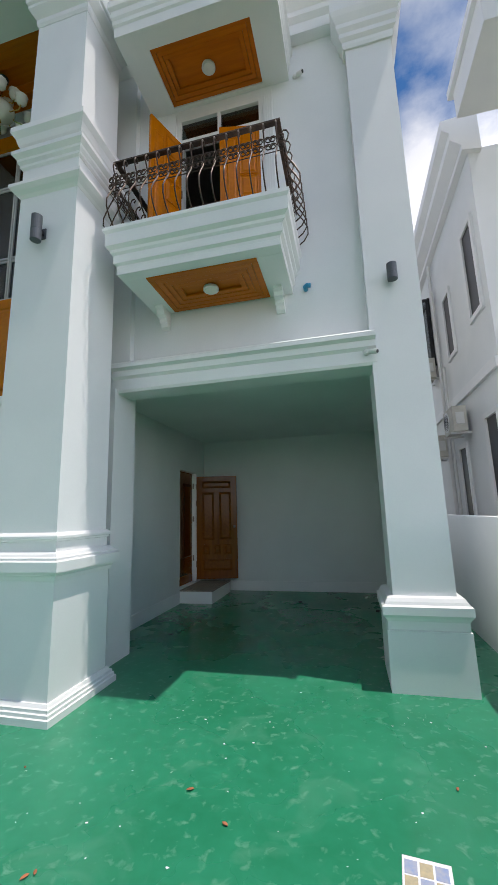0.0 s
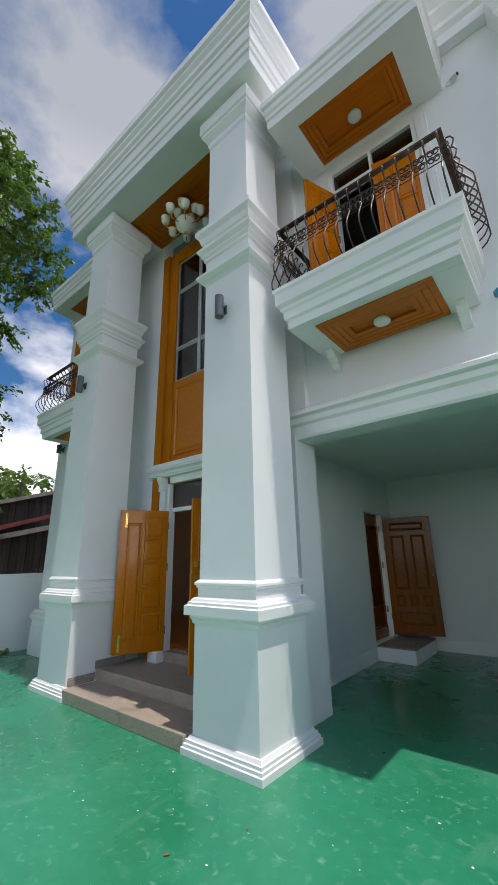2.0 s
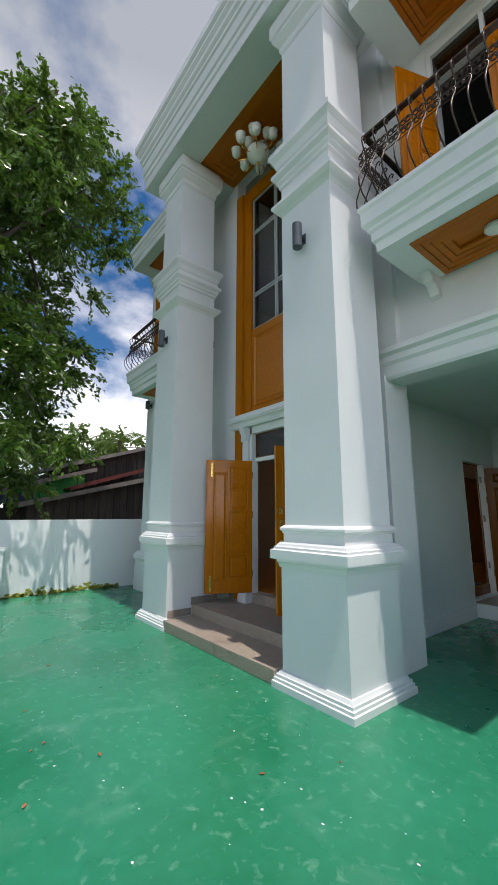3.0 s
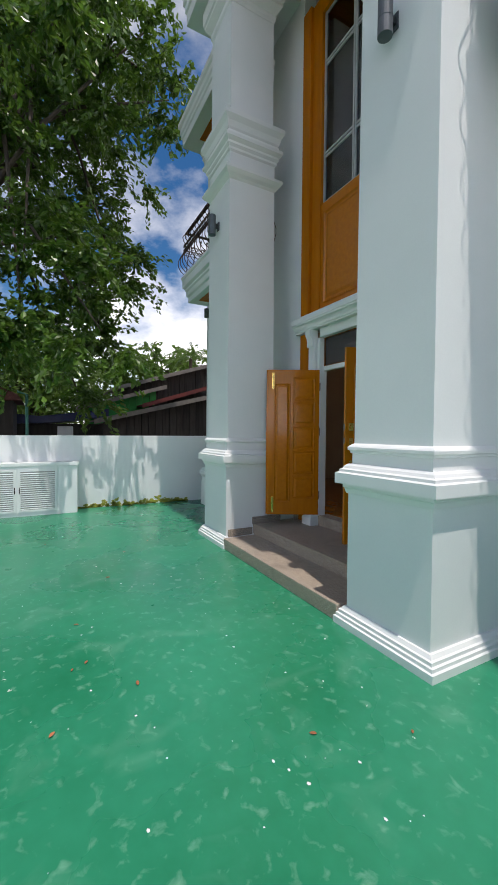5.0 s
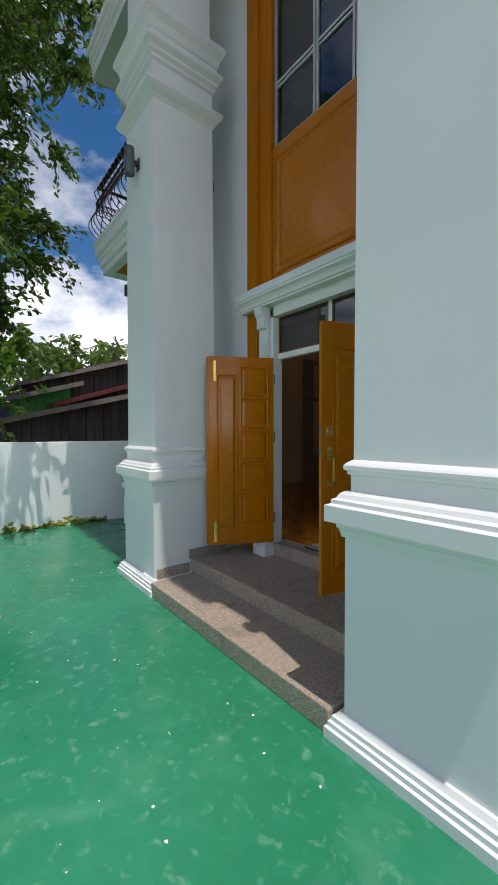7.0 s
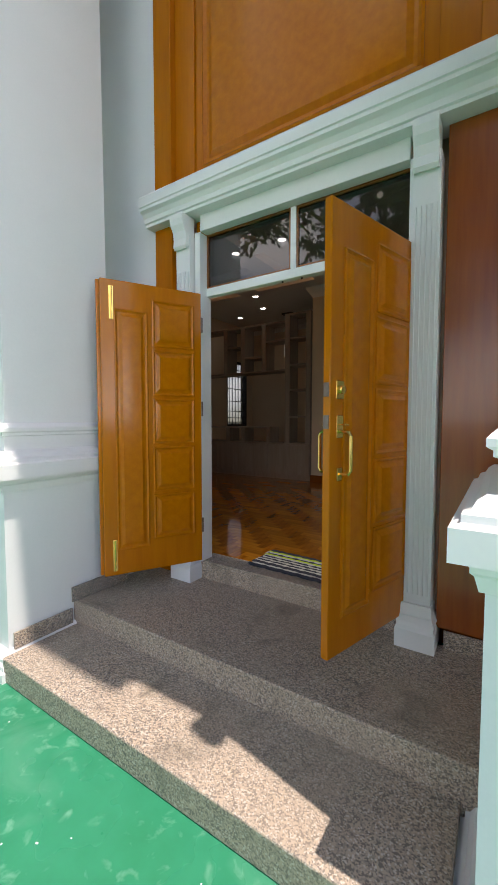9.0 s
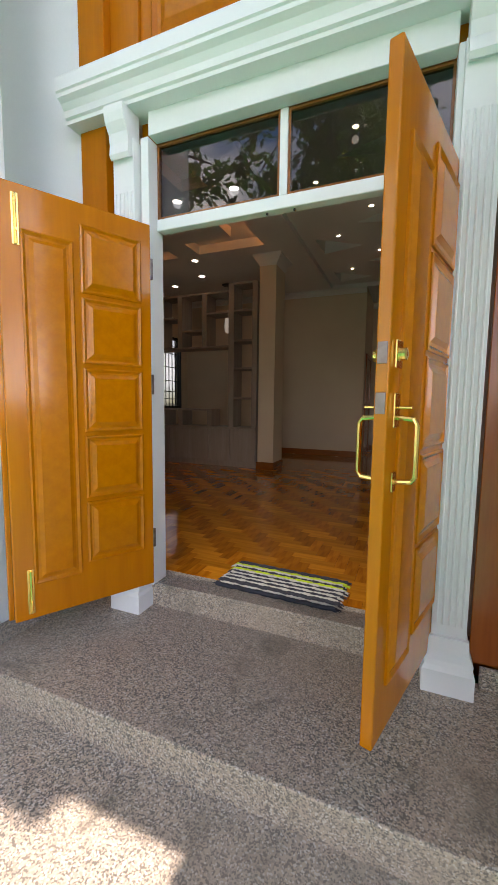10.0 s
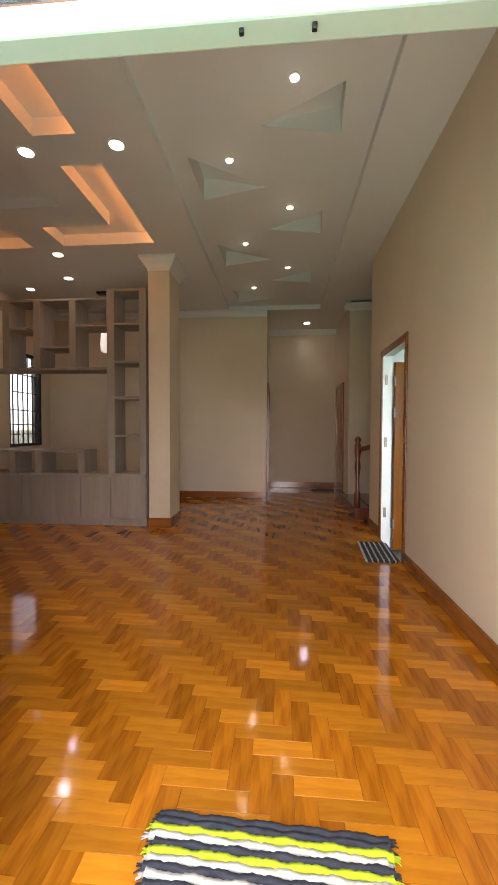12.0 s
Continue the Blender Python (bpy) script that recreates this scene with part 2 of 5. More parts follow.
def epoxy():
    """Green painted yard: cloudy scuffs, pale scratches, white paint flecks, patchy gloss."""
    m = mk("green_floor_paint", (0.013, 0.185, 0.090), (0.024, 0.262, 0.140), 0.8, 0.16, 0.05, fine=9, coat=0.0, rough2=0.4)
    n, l = m.node_tree.nodes, m.node_tree.links
    b = n["Principled BSDF"]
    base = b.inputs["Base Color"].links[0].from_socket
    tc = n.new("ShaderNodeTexCoord")
    # cloudy scuffs
    sc = n.new("ShaderNodeTexNoise")
    sc.inputs["Scale"].default_value, sc.inputs["Detail"].default_value, sc.inputs["Distortion"].default_value = 2.6, 8, 0.9
    r1 = n.new("ShaderNodeMapRange")
    r1.inputs["From Min"].default_value, r1.inputs["From Max"].default_value, r1.inputs["To Max"].default_value = 0.55, 0.85, 0.30
    l.new(tc.outputs["Object"], sc.inputs["Vector"])
    l.new(sc.outputs["Fac"], r1.inputs["Value"])
    m1 = n.new("ShaderNodeMix")
    m1.data_type = "RGBA"
    m1.inputs[7].default_value = (0.22, 0.45, 0.33, 1)
    l.new(r1.outputs[0], m1.inputs[0])
    l.new(base, m1.inputs[6])
    fs = n.new("ShaderNodeTexNoise")
    fs.inputs["Scale"].default_value, fs.inputs["Detail"].default_value, fs.inputs["Distortion"].default_value = 14.0, 10, 0.4
    r2 = n.new("ShaderNodeMapRange")
    r2.inputs["From Min"].default_value, r2.inputs["From Max"].default_value, r2.inputs["To Max"].default_value = 0.58, 0.78, 0.50
    l.new(tc.outputs["Object"], fs.inputs["Vector"])
    l.new(fs.outputs["Fac"], r2.inputs["Value"])
    m3 = n.new("ShaderNodeMix")
    m3.data_type = "RGBA"
    m3.inputs[7].default_value = (0.25, 0.50, 0.37, 1)
    l.new(r2.outputs[0], m3.inputs[0])
    l.new(m1.outputs[2], m3.inputs[6])
    m1 = m3
    # flecks: few cells of a Voronoi, small blobs
    vo = n.new("ShaderNodeTexVoronoi")
    vo.inputs["Scale"].default_value = 6.5
    wob = n.new("ShaderNodeTexNoise")
    wob.inputs["Scale"].default_value = 40.0
    vadd = n.new("ShaderNodeVectorMath")
    vadd.operation = "MULTIPLY_ADD"
    vadd.inputs[1].default_value = (0.05, 0.05, 0.0)
    l.new(wob.outputs["Color"], vadd.inputs[0])
    l.new(tc.outputs["Object"], vadd.inputs[2])
    l.new(tc.outputs["Object"], wob.inputs["Vector"])
    l.new(vadd.outputs[0], vo.inputs["Vector"])
    sep = n.new("ShaderNodeSeparateColor")
    l.new(vo.outputs["Color"], sep.inputs[0])
    size = n.new("ShaderNodeMapRange")
    size.inputs["From Min"].default_value, size.inputs["From Max"].default_value = 0.45, 1.0
    size.inputs["To Min"].default_value, size.inputs["To Max"].default_value = 0.0, 0.062
    l.new(sep.outputs[0], size.inputs["Value"])
    lt = n.new("ShaderNodeMath")
    lt.operation = "LESS_THAN"
    l.new(vo.outputs["Distance"], lt.inputs[0])
    l.new(size.outputs[0], lt.inputs[1])
    m2 = n.new("ShaderNodeMix")
    m2.data_type = "RGBA"
    m2.inputs[7].default_value = (0.50, 0.60, 0.52, 1)
    l.new(lt.outputs[0], m2.inputs[0])
    l.new(m1.outputs[2], m2.inputs[6])
    l.new(m2.outputs[2], b.inputs["Base Color"])
    return m


def granite(name, wash):
    """Speckled brown-grey washed granite: grains of black, pink and pale stone."""
    m = mk(name, (0.3, 0.27, 0.24), rough=0.45, bump=0.15, fine=200)
    n, l = m.node_tree.nodes, m.node_tree.links
    b = n["Principled BSDF"]
    tc = n.new("ShaderNodeTexCoord")
    vo = n.new("ShaderNodeTexVoronoi")
    vo.inputs["Scale"].default_value = 190.0
    sep = n.new("ShaderNodeSeparateColor")
    cr = n.new("ShaderNodeValToRGB")
    cr.color_ramp.interpolation = "CONSTANT"
    e = cr.color_ramp.elements
    e[0].position, e[0].color = 0.0, (0.13, 0.115, 0.10, 1)
    e[1].position, e[1].color = 0.27, (0.31, 0.26, 0.215, 1)
    for p, c in ((0.5, (0.46, 0.37, 0.29, 1)), (0.68, (0.48, 0.38, 0.28, 1)), (0.88, (0.60, 0.55, 0.48, 1))):
        el = e.new(p)
        el.color = c
    no = n.new("ShaderNodeTexNoise")
    no.inputs["Scale"].default_value, no.inputs["Detail"].default_value = 2.2, 6
    r = n.new("ShaderNodeMapRange")
    r.inputs["From Min"].default_value, r.inputs["From Max"].default_value, r.inputs["To Max"].default_value = 0.4, 0.75, 0.6
    mx = n.new("ShaderNodeMix")
    mx.data_type = "RGBA"
    mx.inputs[7].default_value = (*wash, 1)
    for t in (vo, no):
        l.new(tc.outputs["Object"], t.inputs["Vector"])
    l.new(vo.outputs["Color"], sep.inputs[0])
    l.new(sep.outputs[0], cr.inputs["Fac"])
    l.new(no.outputs["Fac"], r.inputs["Value"])
    l.new(r.outputs[0], mx.inputs[0])
    l.new(cr.outputs["Color"], mx.inputs[6])
    stain, sr, ms = n.new("ShaderNodeTexNoise"), n.new("ShaderNodeMapRange"), n.new("ShaderNodeMix")
    stain.inputs["Scale"].default_value, stain.inputs["Detail"].default_value, stain.inputs["Distortion"].default_value = 5.5, 9, 0.6
    sr.inputs["From Min"].default_value, sr.inputs["From Max"].default_value, sr.inputs["To Max"].default_value = 0.56, 0.74, 0.55
    ms.data_type = "RGBA"
    ms.inputs[7].default_value = (0.13, 0.115, 0.09, 1)
    l.new(tc.outputs["Object"], stain.inputs["Vector"])
    l.new(stain.outputs["Fac"], sr.inputs["Value"])
    l.new(sr.outputs[0], ms.inputs[0])
    l.new(mx.outputs[2], ms.inputs[6])
    l.new(ms.outputs[2], b.inputs["Base Color"])
    return m


EPOXY = epoxy()
GRANITE = granite("washed_granite", (0.38, 0.31, 0.24))
GRANITE_DARK = granite("grey_granite", (0.20, 0.19, 0.18))


# ---- building helpers ----
def thing(name, x, y, z, label, category, rz=0, group="", kind=""):
    """An Empty at a thing's base; its parts are built in its own axes."""
    ob = new(name)
    ob.empty_display_size = 0.1
    ob.matrix_basis = pose(x, y, z, 0, 0, rz)
    return tagged(ob, label, category, group, kind)


def finish(bm, smooth):
    bmesh.ops.recalc_face_normals(bm, faces=bm.faces)
    for f in bm.faces:
        f.smooth = smooth
    return bm


def part(name, bm, material, parent=None, label="", smooth=False, loc=None, kind=""):
    """Links a bmesh as one mesh object under a thing or part."""
    me = bpy.data.meshes.new(name)
    finish(bm, smooth).to_mesh(me)
    bm.free()
    me.materials.append(material)
    ob = new(name, me)
    ob.parent = parent
    if loc:
        ob.matrix_basis = loc
    return tagged(ob, label, kind=kind)


def share(name, ob, m, parent):
    """Another object on the same mesh."""
    o = new(name, ob.data)
    o.parent = parent
    o.matrix_basis = m
    return o


def box(x0, x1, y0, y1, z0, z1, bevel=0.0, bm=None):
    made = bmesh.new()
    bmesh.ops.create_cube(made, size=1, matrix=Matrix.LocRotScale(((x0 + x1) / 2, (y0 + y1) / 2, (z0 + z1) / 2), None, (abs(x1 - x0), abs(y1 - y0), abs(z1 - z0))))
    if bevel:
        bmesh.ops.bevel(made, geom=made.edges[:], offset=bevel, segments=2, affect="EDGES", profile=0.5)
    if bm is None:
        return made
    me = bpy.data.meshes.new("t")
    made.to_mesh(me)
    made.free()
    bm.from_mesh(me)
    bpy.data.meshes.remove(me)
    return bm


def boxes(rows, bevel=0.0):
    bm = bmesh.new()
    for r in rows:
        box(*r, bevel, bm)
    return bm


def loft(cx, cy, rows):
    """A square-sectioned solid: rows of half width, half depth, height."""
    bm = bmesh.new()
    rings = [[bm.verts.new((cx + sx * hx, cy + sy * hy, z)) for sx, sy in ((-1, -1), (1, -1), (1, 1), (-1, 1))] for hx, hy, z in rows]
    for a, b in zip(rings, rings[1:]):
        for i in range(4):
            bm.faces.new((a[i], a[(i + 1) % 4], b[(i + 1) % 4], b[i]))
    bm.faces.new(rings[0][::-1])
    bm.faces.new(rings[-1])
    return bm


def extrude(profile, a, b, axis="x"):
    """A closed profile drawn along an axis. For x the profile is (y, z), for y (x, z), for z (x, y)."""
    bm = bmesh.new()

    def at(p, q, s):
        return (s, p, q) if axis == "x" else (p, s, q) if axis == "y" else (p, q, s)

    one, two = [bm.verts.new(at(p, q, a)) for p, q in profile], [bm.verts.new(at(p, q, b)) for p, q in profile]
    k = len(profile)
    for i in range(k):
        bm.faces.new((one[i], one[(i + 1) % k], two[(i + 1) % k], two[i]))
    bm.faces.new(one)
    bm.faces.new(two[::-1])
    return bm


def lathe(profile, steps=16, bm=None, shift=(0, 0, 0)):
    """A turned solid about z: rows of radius, height."""
    bm = bm or bmesh.new()
    rings = [[bm.verts.new((shift[0] + r * math.cos(2 * math.pi * i / steps), shift[1] + r * math.sin(2 * math.pi * i / steps), shift[2] + z)) for i in range(steps)] for r, z in profile]
    for a, b in zip(rings, rings[1:]):
        for i in range(steps):
            bm.faces.new((a[i], a[(i + 1) % steps], b[(i + 1) % steps], b[i]))
    bm.faces.new(rings[0][::-1])
    bm.faces.new(rings[-1])
    return bm


def tube(points, radius, sides=6, bm=None, taper=1.0):
    """A round bar along points."""
    bm = bm or bmesh.new()
    pts = [Vector(p) for p in points]
    rings = []
    for i, p in enumerate(pts):
        d = (pts[min(i + 1, len(pts) - 1)] - pts[max(i - 1, 0)]).normalized()
        u = d.orthogonal().normalized() if i == 0 else (u - d * u.dot(d)).normalized()
        v = d.cross(u)
        r = radius * (1 + (taper - 1) * i / max(1, len(pts) - 1))
        rings.append([bm.verts.new(p + r * (math.cos(2 * math.pi * k / sides) * u + math.sin(2 * math.pi * k / sides) * v)) for k in range(sides)])
    for a, b in zip(rings, rings[1:]):
        for i in range(sides):
            bm.faces.new((a[i], a[(i + 1) % sides], b[(i + 1) % sides], b[i]))
    bm.faces.new(rings[0][::-1])
    bm.faces.new(rings[-1])
    return bm


def structure(name, bm, material, label, smooth=False):
    return tagged(part(name, bm, material, None, "", smooth), label, kind="structure")


def pane(name, bm, material, parent, label=""):
    ob = part(name, bm, material, parent, label)
    ob.visible_shadow = False
    return ob


# ---- large structure: ground, yard, house shell ----
structure("ground", boxes([(-900, 900, -900, 900, -0.5, -0.06)]), SOIL, "bare earth ground reaching the horizon")
structure("yard_floor", boxes([(-8.95, 1.9, -5.5, 9.02, -0.055, 0.0)]), EPOXY, "glossy green painted concrete yard with pale scuffs")
FZ, CZ = 0.42, 3.80
Y0, YG = 4.66, 4.75          # entrance wall, wing wall over the garage
DX0, DX1 = -4.72, -3.27      # entrance door opening
BX0, BX1 = -5.18, -2.78      # wooden entrance bay


def wall_with_opening(name, x0, x1, y0, y1, z0, z1, ox0, ox1, oz0, oz1, material, label):
    return structure(name, boxes([(x0, ox0, y0, y1, z0, z1), (ox1, x1, y0, y1, z0, z1), (ox0, ox1, y0, y1, z0, oz0), (ox0, ox1, y0, y1, oz1, z1)]), material, label)


structure("wall_entrance_west", boxes([(-6.3, BX0, Y0, Y0 + 0.2, 0, 8.2)]), WHITE, "smooth white painted entrance wall")
structure("wall_entrance_east", boxes([(BX1, -2.3, Y0, Y0 + 0.09, 0, 3.14), (BX1, -2.12, Y0, Y0 + 0.09, 3.14, 8.2)]), WHITE, "smooth white painted entrance wall beside the garage")
wall_with_opening("wall_wing_east", -2.12, 1.15, YG, YG + 0.2, 3.15, 8.0, -1.49, -0.28, 4.62, 7.05, WHITE, "white painted upper wall over the garage")
wall_with_opening("wall_wing_west", -8.35, -6.3, YG, YG + 0.2, 0, 8.0, -7.62, -6.42, 4.62, 7.05, WHITE, "white painted wall below and beside the far balcony")
structure("garage_pier", boxes([(-2.42, -2.25, 4.57, 5.05, 0, 3.15)]), WHITE, "white pier at the garage opening")
structure("wall_house_west", boxes([(-8.55, -8.35, 4.6, 9.9, 0, 8.0), (-8.55, -8.35, 10.75, 13.0, 0, 8.0), (-8.55, -8.35, 9.9, 10.75, 0, 1.37), (-8.55, -8.35, 9.9, 10.75, 2.95, 8.0)]), BEIGE, "beige living room side wall with a window opening")
structure("wall_house_back", boxes([(-8.35, 1.2, 12.9, 13.1, 0, 8.0)]), WHITE, "plain rear house wall")
structure("wall_house_east", boxes([(1.12, 1.24, 4.95, 13.0, 0, 8.0)]), GARAGE, "white painted garage side wall")
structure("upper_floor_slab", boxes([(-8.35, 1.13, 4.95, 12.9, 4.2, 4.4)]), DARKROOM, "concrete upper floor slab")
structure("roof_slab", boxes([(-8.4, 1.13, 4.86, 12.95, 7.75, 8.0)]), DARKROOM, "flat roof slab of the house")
# added partition: closes the upper rooms so they read dark behind glass
structure("upper_room_partition", boxes([(-8.3, 1.13, 8.4, 8.5, 4.4, 7.75)]), DARKROOM, "plain partition added to close off the dark upper rooms")

# garage
structure("wall_garage_back", boxes([(-2.76, 1.13, 9.0, 9.1, 0, 3.25)]), GARAGE, "white painted garage back wall in shade")
structure("wall_garage_house", boxes([(-2.855, -2.76, 4.752, 7.64, 0, 4.0), (-2.855, -2.76, 8.5, 9.1, 0, 4.0), (-2.855, -2.76, 7.64, 8.5, 0, FZ - 0.16), (-2.855, -2.76, 7.64, 8.5, 2.5, 4.0)]), GARAGE, "white wall between garage and hall")
structure("hall_wall_skin", boxes([(-2.865, -2.858, 4.72, 7.64, FZ, CZ), (-2.865, -2.858, 8.5, 9.08, FZ, CZ), (-2.865, -2.858, 7.64, 8.5, 2.5, CZ)]), BEIGE, "beige painted hall side wall")
structure("ceiling_garage", boxes([(-2.76, 1.13, 4.95, 9.0, 3.25, 3.4)]), GARAGE, "white painted garage ceiling")
structure("baseboard_garage", boxes([(-2.2, 1.13, 8.975, 8.998, 0, 0.2), (-2.758, -2.735, 5.0, 7.6, 0, 0.2)], 0.004), TRIM, "white painted garage skirting")
structure("garage_lintel", extrude([(YG + 0.2, 3.1), (4.62, 3.1), (4.60, 3.13), (4.60, 3.26), (4.56, 3.29), (4.56, 3.36), (4.50, 3.38), (4.50, 3.43), (4.54, 3.46), (YG, 3.48)], -2.30, 0.80), TRIM, "white moulded lintel over the garage opening")

# boundary walls
structure("wall_boundary_west", boxes([(-9.1, -8.95, -5.5, 9.0, -0.05, 1.48)], 0.01), WHITE, "white rendered boundary wall with yellow moss at its foot")
structure("wall_boundary_east", boxes([(1.9, 2.02, -5.5, 13.0, -0.05, 1.5)], 0.01), WHITE, "white rendered boundary wall towards the neighbour")
structure("wall_boundary_street", boxes([(-8.95, -6.2, -5.6, -5.45, -0.05, 1.6), (-1.8, 1.9, -5.6, -5.45, -0.05, 1.6)], 0.01), WHITE, "white boundary wall towards the street")

# portico entablature and porch soffit
PX0, PX1 = -6.42, -1.83
pcx, phx = (PX0 + PX1) / 2, (PX1 - PX0) / 2
E_ROWS = [(0, 7.90), (0, 8.08), (0.025, 8.10), (0.025, 8.20), (0.05, 8.22), (0.05, 8.42), (0.075, 8.44), (0.075, 8.50), (0.11, 8.54), (0.11, 8.62), (0.15, 8.68), (0.15, 8.72), (0.19, 8.76), (0.19, 8.88), (0.1, 8.90)]
structure("portico_entablature", loft(pcx, 4.2, [(phx + d, 0.9 + d, z) for d, z in E_ROWS if z > 8.0 or d == 0][1:]), TRIM, "white moulded portico entablature with stepped cornice")
structure("portico_beam", boxes([(PX0, PX1, 3.3, 3.83, 7.9, 8.08), (PX0, -5.3, 3.83, 4.66, 7.9, 8.08), (-2.75, PX1, 3.83, 4.66, 7.9, 8.08)]), TRIM, "white beam frame below the portico cornice")


def soffit(name, x0, x1, y0, y1, z, up, steps, label):
    """A wooden soffit of nested stepped frames."""
    t = thing(name, (x0 + x1) / 2, (y0 + y1) / 2, z, label, "soffit")
    hx, hy = (x1 - x0) / 2, (y1 - y0) / 2
    for i in range(steps):
        a, w = i * up[0], up[0] - 0.005
        zz = up[1] * i
        bm = boxes([(-hx + a, hx - a, -hy + a, -hy + a + w, zz, zz + 0.03), (-hx + a, hx - a, hy - a - w, hy - a, zz, zz + 0.03), (-hx + a, -hx + a + w, -hy + a + w, hy - a - w, zz, zz + 0.03), (hx - a - w, hx - a, -hy + a + w, hy - a - w, zz, zz + 0.03)], 0.004)
        part("frame_board", bm, VARNISH_H, t)
    part("backing_panel", boxes([(-hx, hx, -hy, hy, up[1] * steps + 0.03, up[1] * steps + 0.05)]), VARNISH_H, t)
    return t


soffit("porch_soffit", -5.3, -2.75, 3.83, 4.66, 7.93, (0.1, 0.012), 3, "orange varnished wooden porch soffit with stepped frames")


# ---- columns ----
def column(cx, cy):
    t = thing("portico_column", cx, cy, 0, "tall white square column with plinth and stepped rings", "column", group="portico columns")

    def piece(name, rows, m=TRIM):
        part(name, loft(0, 0, [(h, h, z) for h, z in rows]), m, t)

    piece("base_moulding", [(0.47, 0), (0.47, 0.055), (0.455, 0.06), (0.455, 0.085), (0.44, 0.09), (0.44, 0.115), (0.425, 0.12), (0.41, 0.145)])
    piece("plinth", [(0.392, 0.14), (0.392, 1.12)], WHITE)
    piece("plinth_cap", [(0.405, 1.08), (0.415, 1.12), (0.425, 1.13), (0.425, 1.155), (0.47, 1.16), (0.47, 1.245), (0.445, 1.255), (0.445, 1.275), (0.425, 1.285), (0.415, 1.305), (0.395, 1.32)])
    piece("neck", [(0.372, 1.31), (0.372, 1.405), (0.385, 1.41), (0.385, 1.425), (0.40, 1.435), (0.40, 1.455), (0.392, 1.465), (0.38, 1.475), (0.365, 1.485)])
    piece("shaft", [(0.362, 1.45), (0.352, 5.02)], WHITE)
    piece("lower_ring", [(0.355, 5.0), (0.375, 5.03), (0.41, 5.06), (0.44, 5.10), (0.44, 5.135), (0.37, 5.15)])
    piece("band", [(0.352, 5.14), (0.352, 5.42)], WHITE)
    piece("middle_ring", [(0.355, 5.36), (0.375, 5.38), (0.375, 5.41), (0.40, 5.44), (0.40, 5.47), (0.44, 5.51), (0.44, 5.55), (0.40, 5.58), (0.39, 5.62)])
    piece("upper_ring", [(0.38, 5.62), (0.40, 5.65), (0.42, 5.72), (0.46, 5.78), (0.46, 5.84), (0.34, 5.88)])
    piece("upper_shaft", [(0.335, 5.86), (0.33, 7.38)], WHITE)
    piece("capital", [(0.335, 7.36), (0.35, 7.40), (0.35, 7.46), (0.38, 7.50), (0.42, 7.56), (0.42, 7.60), (0.44, 7.62), (0.44, 7.82), (0.40, 7.82), (0.40, 7.90)])
    return t


C1 = column(-2.445, 3.87)
C2 = copy_thing(C1, pose(-5.62, 3.87, 0))


def corner_pilaster(cx, cy):
    t = thing("corner_pilaster", cx, cy, 0, "white corner pilaster with low plinth at the garage", "pilaster", group="corner pilasters")
    rows = lambda r: [(hx, hx, z) for hx, z in r]
    part("plinth", loft(0, 0, rows([(0.36, 0), (0.355, 0.52)])), WHITE, t)
    part("plinth_moulding", loft(0, 0, rows([(0.33, 0.50), (0.345, 0.53), (0.345, 0.60), (0.36, 0.63), (0.385, 0.66), (0.385, 0.73), (0.36, 0.745), (0.35, 0.77), (0.33, 0.80), (0.30, 0.81)])), TRIM, t)
    part("shaft", loft(0, 0, rows([(0.275, 0.80), (0.265, 7.2)])), WHITE, t)
    part("capital", loft(0, 0, rows([(0.29, 7.18), (0.30, 7.22), (0.30, 7.27), (0.33, 7.31), (0.33, 7.37), (0.36, 7.42), (0.36, 7.48), (0.40, 7.56), (0.42, 7.62), (0.42, 7.8)])), TRIM, t)
    return t


C3 = corner_pilaster(1.025, 4.875)
copy_thing(C3, pose(-8.12, 4.72, 0))

# wing cornices
W_ROWS = [(4.62, 7.70), (4.62, 7.86), (4.56, 7.90), (4.56, 7.98), (4.46, 8.06), (4.46, 8.12), (4.38, 8.18), (4.30, 8.22), (4.30, 8.36), (4.38, 8.40), (5.0, 8.40), (5.0, 7.70)]
structure("cornice_east", extrude(W_ROWS, PX1 + 0.02, 1.46), TRIM, "white stepped roof cornice over the garage wing")
structure("cornice_west", extrude(W_ROWS, -8.85, PX0 - 0.02), TRIM, "white stepped roof cornice over the far wing")
structure("cornice_east_return", extrude([(1.15, 7.70), (1.26, 7.70), (1.26, 7.86), (1.32, 7.95), (1.38, 8.1), (1.46, 8.22), (1.46, 8.36), (1.4, 8.40), (1.15, 8.40)], 5.0, 13.0, "y"), TRIM, "white roof cornice along the side wall")


# ---- entrance bay: wooden panelling, tall window, door frame ----
bay = thing("entrance_panelling", -3.98, Y0, FZ, "orange varnished wooden panelling around the entrance", "panelling")
BH = 7.57 - FZ
part("stile", boxes([(-1.20, -1.02, -0.02, 0.16, -0.14, BH)], 0.006), VARNISH, bay)
part("stile", boxes([(1.02, 1.20, -0.02, 0.16, 2.78, BH)], 0.006), VARNISH, bay)
part("inner_stile", boxes([(-1.02, -0.83, 0.03, 0.16, 2.78, BH)], 0.006), VARNISH, bay)
part("inner_stile", boxes([(0.83, 1.02, 0.03, 0.16, 2.78, BH)], 0.006), VARNISH, bay)
part("top_rail", boxes([(-0.83, 0.83, 0.03, 0.16, BH - 0.24, BH)], 0.006), VARNISH, bay)
part("apron", boxes([(-0.83, 0.83, 0.05, 0.16, 2.46, 4.32)], 0.004), VARNISH, bay)
